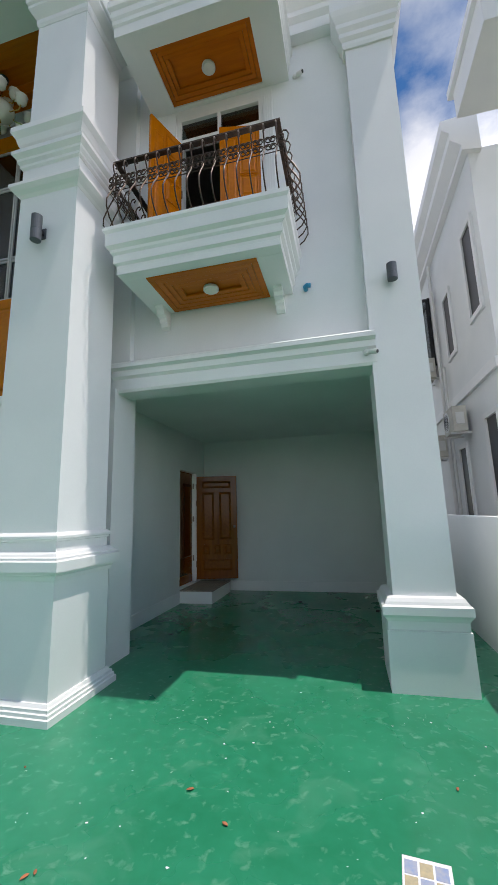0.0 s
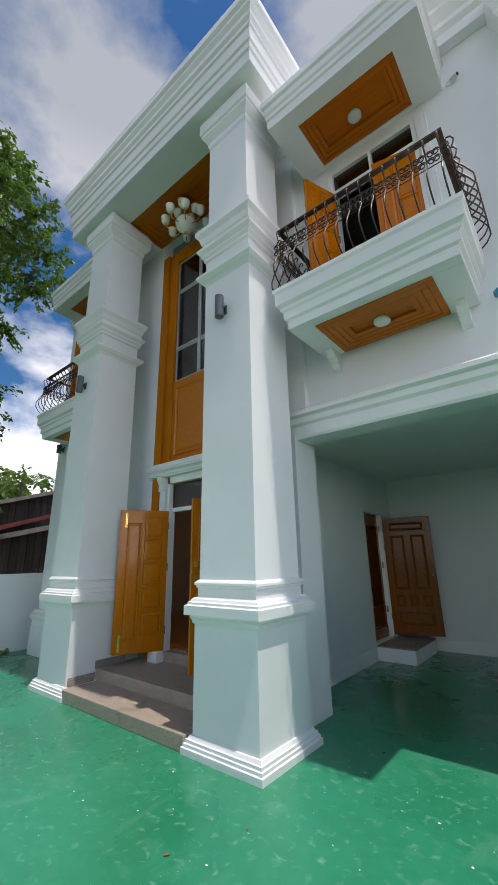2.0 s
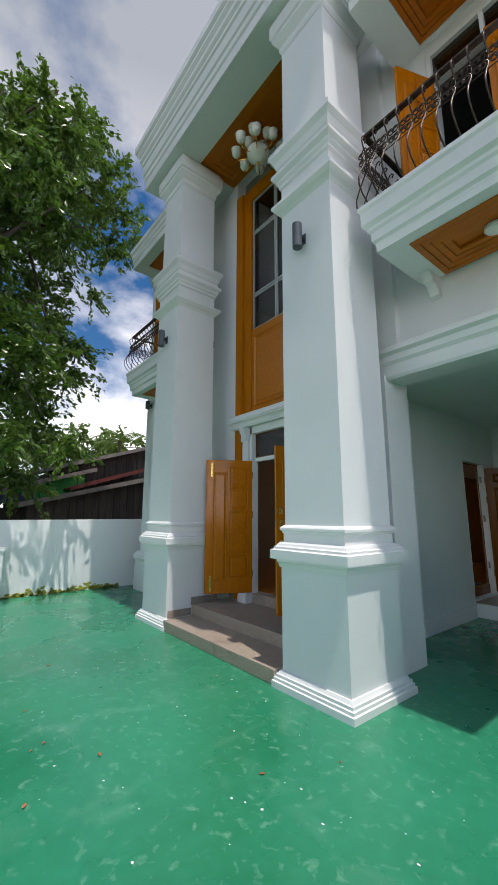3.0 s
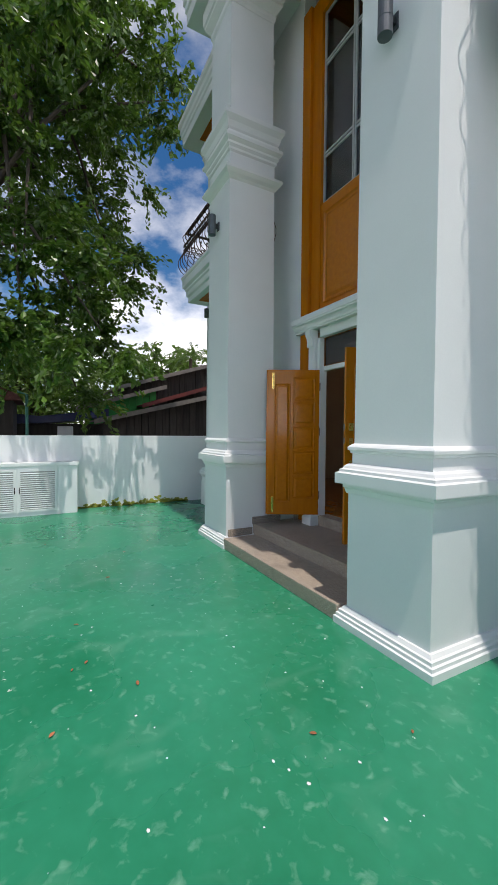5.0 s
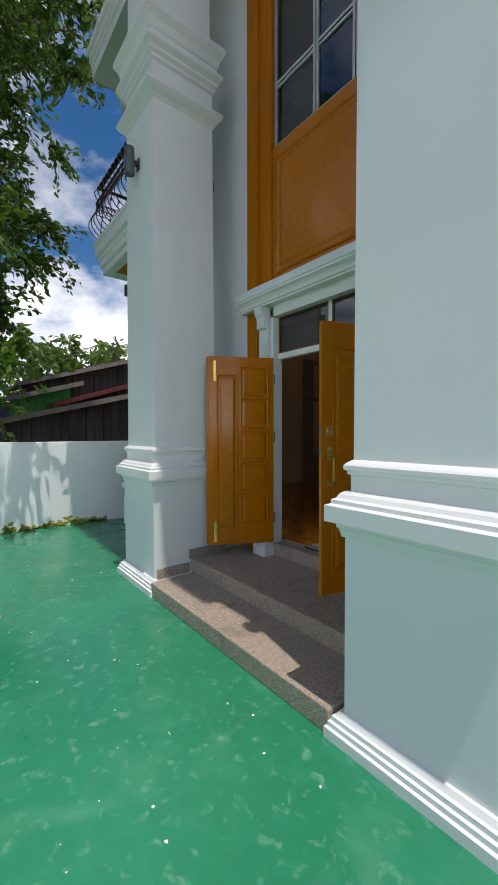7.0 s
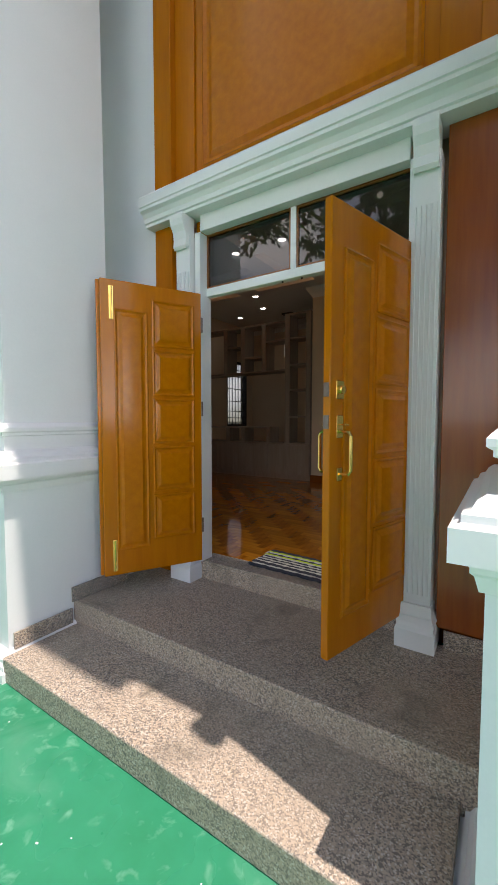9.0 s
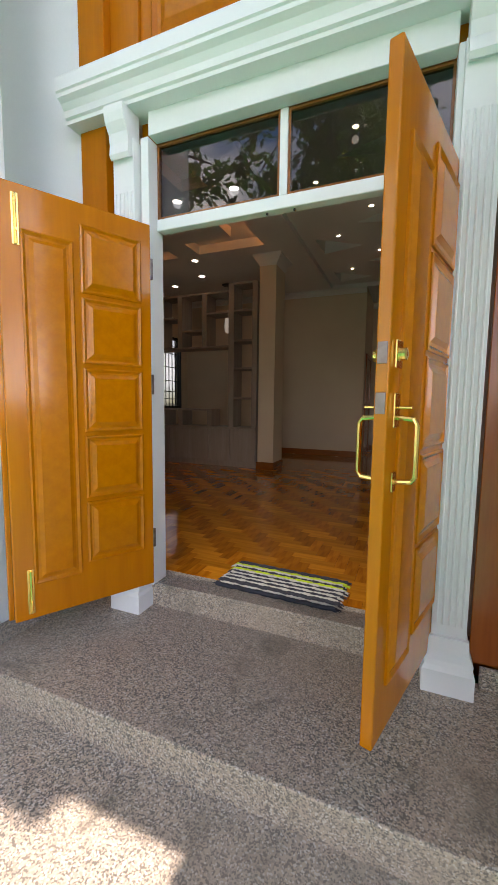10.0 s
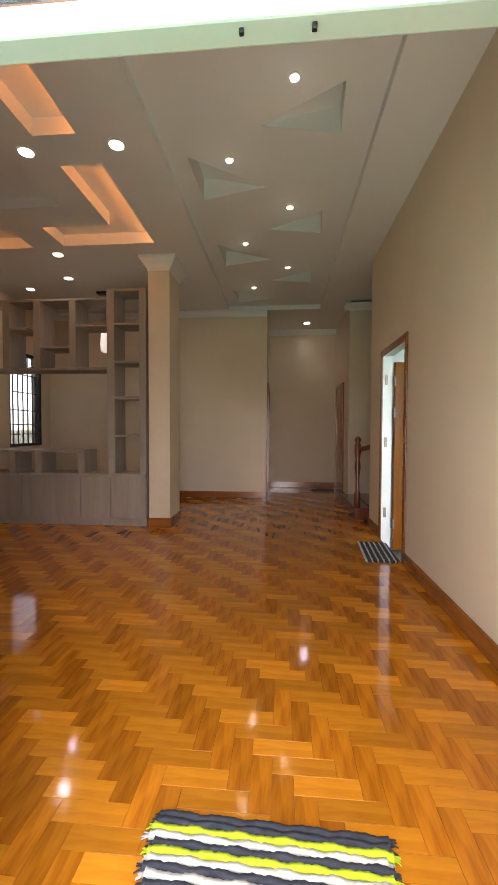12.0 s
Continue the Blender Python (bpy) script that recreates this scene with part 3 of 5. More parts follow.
part("raised_panel", loft(0, 0, [(0.755, 0.62, 0), (0.755, 0.62, 0.016), (0.742, 0.607, 0.024), (0.722, 0.587, 0.006), (0.70, 0.565, 0.005), (0.665, 0.53, 0.024), (0.66, 0.525, 0.025)]), VARNISH, bay, loc=pose(0, 0.052, 3.56, 90, 0, 0))
part("side_panel", boxes([(0.89, 1.20, 0.0, 0.16, -0.04, 2.574)], 0.004), PANELWOOD, bay)
part("side_panel", boxes([(-1.02, -0.95, 0.04, 0.16, -0.14, 2.46)], 0.004), VARNISH, bay)

win = thing("tall_window", -3.98, Y0 + 0.07, 4.74, "tall dark tinted window in silver aluminium frame", "window")
WH = 7.33 - 4.74
for x in (-0.82, -0.255, -0.215, 0.215, 0.255, 0.79):
    part("mullion", boxes([(x, x + 0.03, 0, 0.045, 0, WH)], 0.004), ALU, win)
for z in (0.0, 0.62, 0.67, 1.86, 1.91, WH - 0.03):
    for a, b in ((-0.79, -0.255), (-0.185, 0.215), (0.285, 0.79)):
        part("glazing_bar", boxes([(a, b, 0.004, 0.04, z, z + 0.03)]), ALU, win)
for a, b in ((-0.79, -0.255), (-0.185, 0.215), (0.285, 0.79)):
    for z0, z1 in ((0.03, 0.62), (0.70, 1.86), (1.94, WH - 0.03)):
        pane("pane", boxes([(a, b, 0.02, 0.026, z0, z1)]), GLASS, win)

frame_ob = thing("entrance_door_frame", -3.995, Y0, FZ, "white door frame with transom and fluted pilasters", "door frame")
part("jamb", boxes([(-0.775, -0.725, -0.02, 0.11, 0, 2.46)], 0.005), TRIM, frame_ob)
part("jamb", boxes([(0.725, 0.775, -0.02, 0.11, 0, 2.46)], 0.005), TRIM, frame_ob)
part("head", boxes([(-0.725, 0.725, -0.02, 0.16, 2.46, 2.62)], 0.005), TRIM, frame_ob)
part("transom_rail", boxes([(-0.725, 0.725, 0.05, 0.11, 2.008, 2.07)], 0.006), TRIM, frame_ob)
part("transom_mullion", boxes([(-0.02, 0.02, 0.052, 0.108, 2.07, 2.46)], 0.004), TRIM, frame_ob)
for x0, x1 in ((-0.725, -0.02), (0.02, 0.725)):
    part("glazing_bead", boxes([(x0, x0 + 0.012, 0.06, 0.09, 2.07, 2.46), (x1 - 0.012, x1, 0.06, 0.09, 2.07, 2.46), (x0 + 0.012, x1 - 0.012, 0.06, 0.09, 2.448, 2.46), (x0 + 0.012, x1 - 0.012, 0.06, 0.09, 2.07, 2.082)]), SKIRT, frame_ob)
    pane("transom_pane", boxes([(x0 + 0.012, x1 - 0.012, 0.072, 0.078, 2.082, 2.448)]), GLASS, frame_ob)
part("bolt_keeper", boxes([(-0.09, -0.08, 0.066, 0.076, 1.998, 2.008), (0.05, 0.06, 0.066, 0.076, 1.995, 2.008)], 0.002), BLACK, frame_ob)


def fluted(side):
    x = -0.855 if side < 0 else 0.815
    p = part("fluted_pilaster", boxes([(x - 0.068, x + 0.068, -0.06, 0.06, 0.02, 2.44)] + [(x - 0.055 + i * 0.025, x - 0.045 + i * 0.025, -0.068, -0.06, 0.14, 2.18) for i in range(5)], 0.003), TRIM, frame_ob)
    part("pilaster_foot", loft(x, -0.02, [(0.10, 0.10, -0.14), (0.10, 0.10, -0.04), (0.09, 0.09, -0.02), (0.095, 0.085, 0.0), (0.08, 0.07, 0.03), (0.076, 0.06, 0.09)]), TRIM, p)
    part("scroll_bracket", extrude([(-0.06, 2.35), (-0.085, 2.34), (-0.098, 2.36), (-0.092, 2.41), (-0.10, 2.46), (-0.125, 2.50), (-0.135, 2.54), (-0.135, 2.574), (0.0, 2.574), (0.0, 2.35)], x - 0.06, x + 0.06), TRIM, p)


fluted(-1)
fluted(1)
part("hood", extrude([(0.1, 2.575), (-0.10, 2.575), (-0.10, 2.595), (-0.115, 2.60), (-0.12, 2.63), (-0.14, 2.655), (-0.165, 2.67), (-0.165, 2.69), (-0.175, 2.695), (-0.175, 2.76), (-0.16, 2.78), (0.1, 2.79)], -1.20, 1.20), TRIM, frame_ob)


def panelled_leaf(t, w, h, side, material, reflection_mat=None):
    """A leaf in the plane x 0..w with its hinge at x=0: frame, one long panel by the free edge, five square ones by the hinge."""
    part("leaf_frame", boxes([(0, w, -0.02, 0.02, 0, h)], 0.006), material, t)
    a0, a1, b0, b1 = 0.11 * w, 0.49 * w, 0.59 * w, 0.85 * w
    for face in (-1, 1):
        # one face's square panels can hold a reflection in their colour
        m = reflection_mat if (reflection_mat and face == side) else material
        for i in range(5):
            c = h * (0.105 + 0.17 * i + 0.085)
            fr, hh = (a1 - a0) / 2, h * 0.070
            part("raised_panel", loft(0, 0, [(fr + 0.02, hh + 0.02, 0.0), (fr + 0.02, hh + 0.02, 0.008), (fr + 0.012, hh + 0.012, 0.012), (fr, hh, 0.004), (fr - 0.012, hh - 0.012, 0.006), (fr - 0.03, hh - 0.03, 0.016), (fr - 0.03, hh - 0.03, 0.0165)]), m, t, loc=pose((a0 + a1) / 2, face * 0.02, c, 90 if face < 0 else -90))
        fr, hh = (b1 - b0) / 2, h * 0.40
        part("long_panel", loft(0, 0, [(fr + 0.02, hh + 0.02, 0.0), (fr + 0.02, hh + 0.02, 0.008), (fr + 0.012, hh + 0.012, 0.012), (fr, hh, 0.004), (fr - 0.012, hh - 0.012, 0.006), (fr - 0.03, hh - 0.03, 0.016), (fr - 0.03, hh - 0.03, 0.0165)]), material, t, loc=pose((b0 + b1) / 2, face * 0.02, h / 2 - 0.01, 90 if face < 0 else -90))
    for z in (0.22, 1.10, 1.72):
        if z < h:
            part("hinge", boxes([(-0.012, 0.004, -0.024, 0.024, z, z + 0.11)], 0.003), CHROME, t)


def leaf_angle(hx, hy, fx, fy):
    return math.degrees(math.atan2(fy - hy, fx - hx)), math.hypot(fx - hx, fy - hy)


ang, wid = leaf_angle(-4.735, 4.655, -5.075, 4.035)
ldoor = thing("entrance_door", -4.735, 4.655, FZ + 0.012, "orange varnished panelled wooden door standing open, brass bolts", "door", ang, group="entrance door leaves")
panelled_leaf(ldoor, wid, 2.005, 1, VARNISH)
part("astragal", boxes([(wid - 0.02, wid + 0.02, -0.045, -0.02, 0, 2.005)], 0.005), VARNISH, ldoor)
for z in (0.03, 1.74):
    b = part("brass_bolt", boxes([(wid - 0.085, wid - 0.055, 0.02, 0.026, z, z + 0.22)], 0.002), BRASS, ldoor, "polished brass flush bolt")
    part("bolt_rod", tube([(wid - 0.07, 0.032, z + 0.005), (wid - 0.07, 0.032, z + 0.215)], 0.006), BRASS, b)
    part("bolt_knob", tube([(wid - 0.07, 0.032, z + 0.06), (wid - 0.07, 0.05, z + 0.06)], 0.005), BRASS, b)

ang, wid = leaf_angle(-3.255, 4.655, -3.455, 3.975)
rdoor = thing("entrance_door", -3.255, 4.655, FZ + 0.012, "orange varnished panelled wooden door standing open, brass handle and lock", "door", ang, group="entrance door leaves")
panelled_leaf(rdoor, wid, 2.005, -1, VARNISH)
for face in (-1, 1):
    plate = part("handle_plate", boxes([(wid - 0.085, wid - 0.04, face * 0.02, face * 0.028, 0.99, 1.09), (wid - 0.08, wid - 0.045, face * 0.02, face * 0.028, 0.80, 0.86)], 0.003), BRASS, rdoor, "polished brass handle plate")
    part("grip", tube([(wid - 0.062, face * 0.024, 1.02), (wid - 0.062, face * 0.075, 1.015), (wid - 0.062, face * 0.085, 1.0), (wid - 0.062, face * 0.085, 0.85), (wid - 0.062, face * 0.075, 0.835), (wid - 0.062, face * 0.024, 0.83)], 0.008, 8), BRASS, plate)
    part("thumb_latch", boxes([(wid - 0.07, wid - 0.054, face * 0.028, face * 0.07, 1.045, 1.052)], 0.002), BRASS, plate)
    lock = part("lock_plate", boxes([(wid - 0.09, wid - 0.035, face * 0.02, face * 0.028, 1.16, 1.24)], 0.003), BRASS, rdoor, "polished brass lock plate")
    part("lock_cylinder", lathe([(0.02, 0), (0.018, 0.018), (0.008, 0.02)], 14), BRASS, lock, loc=pose(wid - 0.062, face * 0.028, 1.20, 90 if face < 0 else -90))
part("latch_plate", boxes([(wid - 0.001, wid + 0.004, -0.014, 0.014, 1.17, 1.23), (wid - 0.001, wid + 0.004, -0.014, 0.014, 1.03, 1.09)], 0.001), CHROME, rdoor)

# ---- entrance steps ----
steps = thing("entrance_steps", -3.98, 4.0, 0, "speckled washed granite entrance steps with worn nosings", "steps")
part("lower_step", boxes([(-1.20, 1.08, -0.58, -0.03, 0, 0.14)], 0.008), GRANITE, steps)
part("landing", boxes([(-1.30, 1.55, -0.10, 0.685, 0.0, 0.28)], 0.008), GRANITE, steps)
part("threshold", boxes([(-0.80, 0.76, 0.675, 0.86, 0.0, 0.419)], 0.008), GRANITE, steps)
for row in ((-1.235, -1.22, -0.50, -0.125, 0.14, 0.24), (-1.235, -1.22, -0.125, 0.34, 0.28, 0.38), (-1.32, -1.2, 0.635, 0.655, 0.28, 0.38), (0.93, 1.54, 0.635, 0.652, 0.28, 0.38)):
    part("skirting", boxes([row], 0.003), GRANITE_DARK, steps)
structure("landing_side", boxes([(-2.9, -2.43, 4.345, 4.56, 0, 0.272)]), WHITE, "white low side wall of the entrance landing")


# ---- balconies ----
def scroll(r, turns, sgn):
    pts = []
    for i in range(15):
        a = i / 14 * turns * 2 * math.pi
        q = r * (1 - 0.62 * i / 14)
        pts.append((sgn * (r - q * math.cos(a)), 0, q * math.sin(a)))
    return pts


BAL = [(0.0, 0.0), (0.06, 0.02), (0.14, 0.08), (0.19, 0.16), (0.19, 0.25), (0.14, 0.36), (0.08, 0.46), (0.045, 0.55), (0.05, 0.63), (0.085, 0.69), (0.10, 0.745), (0.08, 0.79), (0.045, 0.80), (0.03, 0.77), (0.05, 0.745)]


def balcony(cx):
    t = thing("balcony", cx, YG, 4.15, "white moulded balcony slab with black wrought iron belly railing", "balcony", group="balconies")
    hx, d = 1.0, 0.90
    part("slab", loft(0, -d / 2, [(hx - 0.12, d / 2 - 0.0, 0.045), (hx - 0.12, d / 2, 0.08), (hx - 0.09, d / 2 + 0.03, 0.10), (hx - 0.09, d / 2 + 0.03, 0.19), (hx - 0.06, d / 2 + 0.05, 0.215), (hx - 0.06, d / 2 + 0.05, 0.25), (hx - 0.02, d / 2 + 0.09, 0.28), (hx - 0.02, d / 2 + 0.09, 0.42), (hx, d / 2 + 0.11, 0.45), (hx, d / 2 + 0.11, 0.49), (hx - 0.02, d / 2 + 0.09, 0.50)]), TRIM, t)
    part("underside_frame", boxes([(-hx + 0.12, hx - 0.12, -d, -d + 0.13, -0.02, 0.045), (-hx + 0.12, -0.61, -d + 0.13, 0, -0.02, 0.045), (0.61, hx - 0.12, -d + 0.13, 0, -0.02, 0.045)], 0.003), TRIM, t)
    for x in (-0.73, 0.73):
        part("corbel", extrude([(0, -0.02), (-0.24, -0.02), (-0.24, -0.05), (-0.20, -0.07), (-0.18, -0.12), (-0.12, -0.14), (-0.11, -0.17), (-0.08, -0.19), (-0.06, -0.23), (-0.02, -0.25), (0, -0.25)], x - 0.05, x + 0.05), TRIM, t, "scrolled white corbel")
    top = 0.50
    rail = part("handrail", boxes([(-hx + 0.06, hx - 0.06, -d - 0.055, -d + 0.005, top + 0.83, top + 0.855), (-hx + 0.06, -hx + 0.12, -d, 0.0, top + 0.83, top + 0.855), (hx - 0.12, hx - 0.06, -d, 0, top + 0.83, top + 0.855)], 0.004), IRON, t, "flat black iron handrail")
    first = part("baluster", tube([(0, -a, h) for a, h in BAL], 0.008, 5), IRON, t, smooth=True, loc=pose(-hx + 0.10, -d - 0.01, top))
    sc = part("scroll", tube([(x, -0.06, z) for x, _, z in scroll(0.040, 1.5, 1)], 0.0065, 4), IRON, t, smooth=True, loc=pose(-hx + 0.10, -d - 0.01, top + 0.55))
    rows = [(-hx + 0.10 + 0.1286 * i, -d - 0.01, 0) for i in range(1, 15)]
    rows += [(-hx + 0.09, -d + 0.04 + 0.1286 * i, -90) for i in range(7)] + [(hx - 0.09, -d + 0.04 + 0.1286 * i, 90) for i in range(7)]
    for x, y, a in rows:
        share("baluster", first, pose(x, y, top, 0, 0, a), t)
    for x, y, a in [(-hx + 0.10, -d - 0.01, 0)] + rows:
        for flip, dz in ((0, 0.60), (180, 0.60), (0, 0.515), (180, 0.515)):
            share("scroll", sc, pose(x, y, top + dz, 0, 0, a) @ pose(0, 0 if not flip else -0.12, 0, 0, 0, flip), t)
    part("tie_bar", tube([(-hx + 0.05, -0.02, top + 0.44), (-hx + 0.04, -d - 0.08, top + 0.44), (hx - 0.04, -d - 0.08, top + 0.44), (hx - 0.05, -0.02, top + 0.44)], 0.006, 4), IRON, t)
    return t


def round_light(x, y, z, label="round white surface ceiling lamp"):
    t = thing("ceiling_lamp", x, y, z, label, "ceiling lamp", group="balcony ceiling lamps")
    part("rim", lathe([(0.085, 0.0), (0.088, -0.03), (0.08, -0.038), (0.07, -0.036)], 24), PVC, t)
    part("diffuser", lathe([(0.069, -0.030), (0.068, -0.042), (0.04, -0.046)], 24), OPAL, t)


def balcony_group(cx):
    balcony(cx)
    soffit("balcony_soffit", cx - 0.61, cx + 0.61, YG - 0.77, YG - 0.03, 4.118, (0.07, 0.004), 4, "orange varnished wooden soffit with nested frames")
    round_light(cx, YG - 0.40, 4.128)
    # roof over the balcony
    hood_t = thing("balcony_canopy", cx, YG, 7.18, "white moulded canopy slab over the balcony", "canopy", group="balcony canopies")
    part("slab", loft(0, -0.5, [(0.97, 0.5, 0.10), (0.97, 0.5, 0.14), (0.985, 0.52, 0.16), (0.985, 0.52, 0.22), (1.0, 0.54, 0.25), (1.0, 0.54, 0.34), (1.03, 0.57, 0.37), (1.03, 0.57, 0.46), (1.0, 0.54, 0.48)]), TRIM, hood_t)
    part("underside_frame", boxes([(-0.97, 0.97, -1.0, -0.78, 0.0, 0.10), (-0.97, -0.63, -0.78, 0, 0.0, 0.10), (0.63, 0.97, -0.78, 0, 0.0, 0.10), (-0.63, 0.63, -0.06, 0, 0, 0.10)]), TRIM, hood_t)
    soffit("canopy_soffit", cx - 0.63, cx + 0.63, YG - 0.78, YG - 0.06, 7.20, (0.06, 0.008), 3, "orange varnished wooden soffit with stepped frames")
    round_light(cx, YG - 0.40, 7.222)
    # french door
    t = thing("balcony_door_frame", cx, YG, 4.65, "white balcony door frame with dark transom panes", "door frame", group="balcony door frames")
    part("jamb", boxes([(-0.605, -0.55, -0.01, 0.12, 0, 2.40)], 0.004), TRIM, t)
    part("jamb", boxes([(0.55, 0.605, -0.01, 0.12, 0, 2.40)], 0.004), TRIM, t)
    part("head", boxes([(-0.55, 0.55, -0.01, 0.12, 2.33, 2.40)], 0.004), TRIM, t)
    part("transom_mullion", boxes([(-0.02, 0.02, -0.01, 0.1, 2.03, 2.33)], 0.004), TRIM, t)
    part("transom_rail", boxes([(-0.55, 0.55, -0.01, 0.12, 1.98, 2.03)], 0.004), TRIM, t)
    for a, b in ((-0.55, -0.02), (0.02, 0.55)):
        pane("transom_pane", boxes([(a, b, 0.04, 0.046, 2.03, 2.33)]), GLASS, t)
    part("fluted_casing", boxes([(0.61, 0.74, -0.03, 0, 0, 2.45)] + [(0.63 + 0.03 * i, 0.642 + 0.03 * i, -0.037, -0.03, 0.1, 2.35) for i in range(4)], 0.002), TRIM, t)
    part("fluted_casing", boxes([(-0.74, -0.61, -0.03, 0, 0, 2.45)], 0.002), TRIM, t)
    d1 = thing("balcony_door", cx - 0.55, YG - 0.01, 4.665, "orange varnished panelled balcony door standing open", "door", -112, group="balcony doors")
    panelled_leaf(d1, 0.53, 1.95, 1, VARNISH)
    # one face is redder: a pinkish reflection put into the panel colour
    d2 = thing("balcony_door", cx + 0.55, YG + 0.02, 4.665, "orange varnished panelled balcony door nearly closed", "door", 180 + 12, group="balcony doors")
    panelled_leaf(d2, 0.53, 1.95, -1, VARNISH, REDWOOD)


balcony_group(-0.93)
balcony_group(-7.02)


# ---- wall lamps and small fixtures outside ----
def wall_lamp(x, y, z, group="wall lamps", h=0.14):
    t = thing("wall_lamp", x, y, z, "dark grey cylindrical up-and-down wall lamp", "wall lamp", group=group)
    part("cylinder", lathe([(0.045, -h), (0.052, 0.002 - h), (0.052, -0.03), (0.05, -0.028), (0.05, -0.022), (0.052, -0.02), (0.052, h - 0.002), (0.045, h)], 20, shift=(0, -0.10, 0)), GREY_LAMP, t, smooth=False)
    part("bracket", boxes([(-0.018, 0.018, -0.06, -0.004, -0.025, 0.025)], 0.003), BLACK, t)
    part("back_plate", boxes([(-0.035, 0.035, -0.012, 0.0, -0.06, 0.06)], 0.004), GREY_LAMP, t)


wall_lamp(-2.46, 3.512, 4.50)
wall_lamp(-5.62, 3.512, 4.50)
wall_lamp(1.02, 4.603, 4.06, h=0.09)
wall_lamp(-8.12, 4.432, 4.06, h=0.09)


def cctv(x, y, z):
    t = thing("security_camera", x, y, z, "small white bullet security camera", "camera", group="security cameras")
    part("body", tube([(0.03, -0.02, 0), (0.10, -0.06, -0.02)], 0.028, 12), PVC, t)
    part("mount", lathe([(0.035, 0), (0.03, 0.02), (0.012, 0.03)], 12), PVC, t, loc=pose(0, 0, 0, 90))
    part("lens", tube([(0.10, -0.06, -0.02), (0.108, -0.064, -0.022)], 0.018, 10), BLACK, t)


cctv(0.12, YG - 0.002, 7.20)
cctv(0.70, 4.56, 3.22)
pipe = thing("overflow_pipe", 0.10, YG, 4.16, "short blue plastic overflow pipe elbow", "pipe")
part("elbow", tube([(0, 0, 0), (0, -0.06, 0), (0.02, -0.085, 0), (0.06, -0.09, -0.01)], 0.028, 10), BLUE_PVC, pipe, smooth=True)

# chandelier in the porch
ch = thing("chandelier", -4.05, 4.22, 7.96, "brass porch chandelier with frosted bell shades", "chandelier")
part("canopy", lathe([(0.07, 0), (0.065, -0.03), (0.02, -0.05)], 16), BLACK, ch)
part("stem", tube([(0, 0, -0.04), (0, 0, -0.42)], 0.012, 6), BRASS, ch)
part("bowl", lathe([(0.02, -0.72), (0.09, -0.69), (0.17, -0.62), (0.19, -0.55), (0.17, -0.50), (0.08, -0.48)], 20), OPAL, ch, "frosted glass bowl", smooth=True)
part("finial", lathe([(0.005, -0.78), (0.025, -0.75), (0.02, -0.715)], 10), BRASS, ch)
shade_bm = [(0.025, 0.0), (0.055, 0.02), (0.075, 0.06), (0.068, 0.10), (0.085, 0.135), (0.07, 0.135), (0.05, 0.10)]
for k in range(12):
    a = 2 * math.pi * (k % 8) / 8 if k < 8 else 2 * math.pi * (k - 8) / 4 + 0.4
    r, z = (0.36, -0.58) if k < 8 else (0.17, -0.34)
    c, s = math.cos(a), math.sin(a)
    part("arm", tube([(0.04 * c, 0.04 * s, -0.46), (0.5 * r * c, 0.5 * r * s, z - 0.06), (0.9 * r * c, 0.9 * r * s, z - 0.07), (r * c, r * s, z)], 0.008, 5), BRASS, ch)
    part("shade", lathe(shade_bm, 10, shift=(r * c, r * s, z)), OPAL, ch, "frosted bell glass shade", smooth=True)


# ---- garage door and step ----
gd = thing("garage_side_door", -2.74, 8.47, FZ - 0.12, "brown varnished panelled garage side door standing open", "door", 14)
DOORBROWN = mk("brown_varnished_door", (0.23, 0.068, 0.004), (0.16, 0.042, 0.003), 2.0, 0.14, 0.01, fine=9, stretch=(9, 9, 0.7))
DOORBROWN.node_tree.nodes["Principled BSDF"].inputs["Specular IOR Level"].default_value = 0.25
part("leaf_frame", boxes([(0, 0.86, -0.02, 0.02, 0, 2.12)], 0.006), DOORBROWN, gd)
for face in (-1, 1):
    for x0, x1, z0, z1 in ((0.12, 0.74, 1.86, 2.02), (0.12, 0.38, 0.78, 1.78), (0.48, 0.74, 0.78, 1.78), (0.12, 0.28, 0.48, 0.70), (0.35, 0.51, 0.48, 0.70), (0.58, 0.74, 0.48, 0.70), (0.12, 0.74, 0.16, 0.40)):
        hw, hh = (x1 - x0) / 2, (z1 - z0) / 2
        part("raised_panel", loft(0, 0, [(hw, hh, 0.0), (hw, hh, 0.01), (hw - 0.01, hh - 0.01, 0.012), (hw - 0.022, hh - 0.022, 0.003), (hw - 0.05, hh - 0.05, 0.013), (hw - 0.051, hh - 0.051, 0.0135)]), DOORBROWN, gd, loc=pose((x0 + x1) / 2, face * 0.02, (z0 + z1) / 2, 90 if face < 0 else -90))
for z in (0.25, 1.5, 1.85):
    part("hinge", boxes([(-0.012, 0.004, -0.024, 0.024, z, z + 0.11)], 0.003), CHROME, gd)
part("knob", lathe([(0.012, 0), (0.012, 0.03), (0.028, 0.045), (0.028, 0.06), (0.01, 0.07)], 12), CHROME, gd, loc=pose(0.80, -0.02, 1.05, 90))
gf = thing("garage_side_door_frame", -2.81, 8.07, FZ, "brown varnished wooden door frame with white reveal", "door frame")
for y0, y1 in ((-0.47, -0.40), (0.40, 0.47)):
    part("casing", boxes([(-0.07, -0.058, y0, y1, 0, 2.13)], 0.003), SKIRT, gf)
    part("jamb", boxes([(-0.052, 0.055, (y0 + y1) / 2 - 0.008, (y0 + y1) / 2 + 0.008, 0, 2.07)], 0.003), FROST, gf)
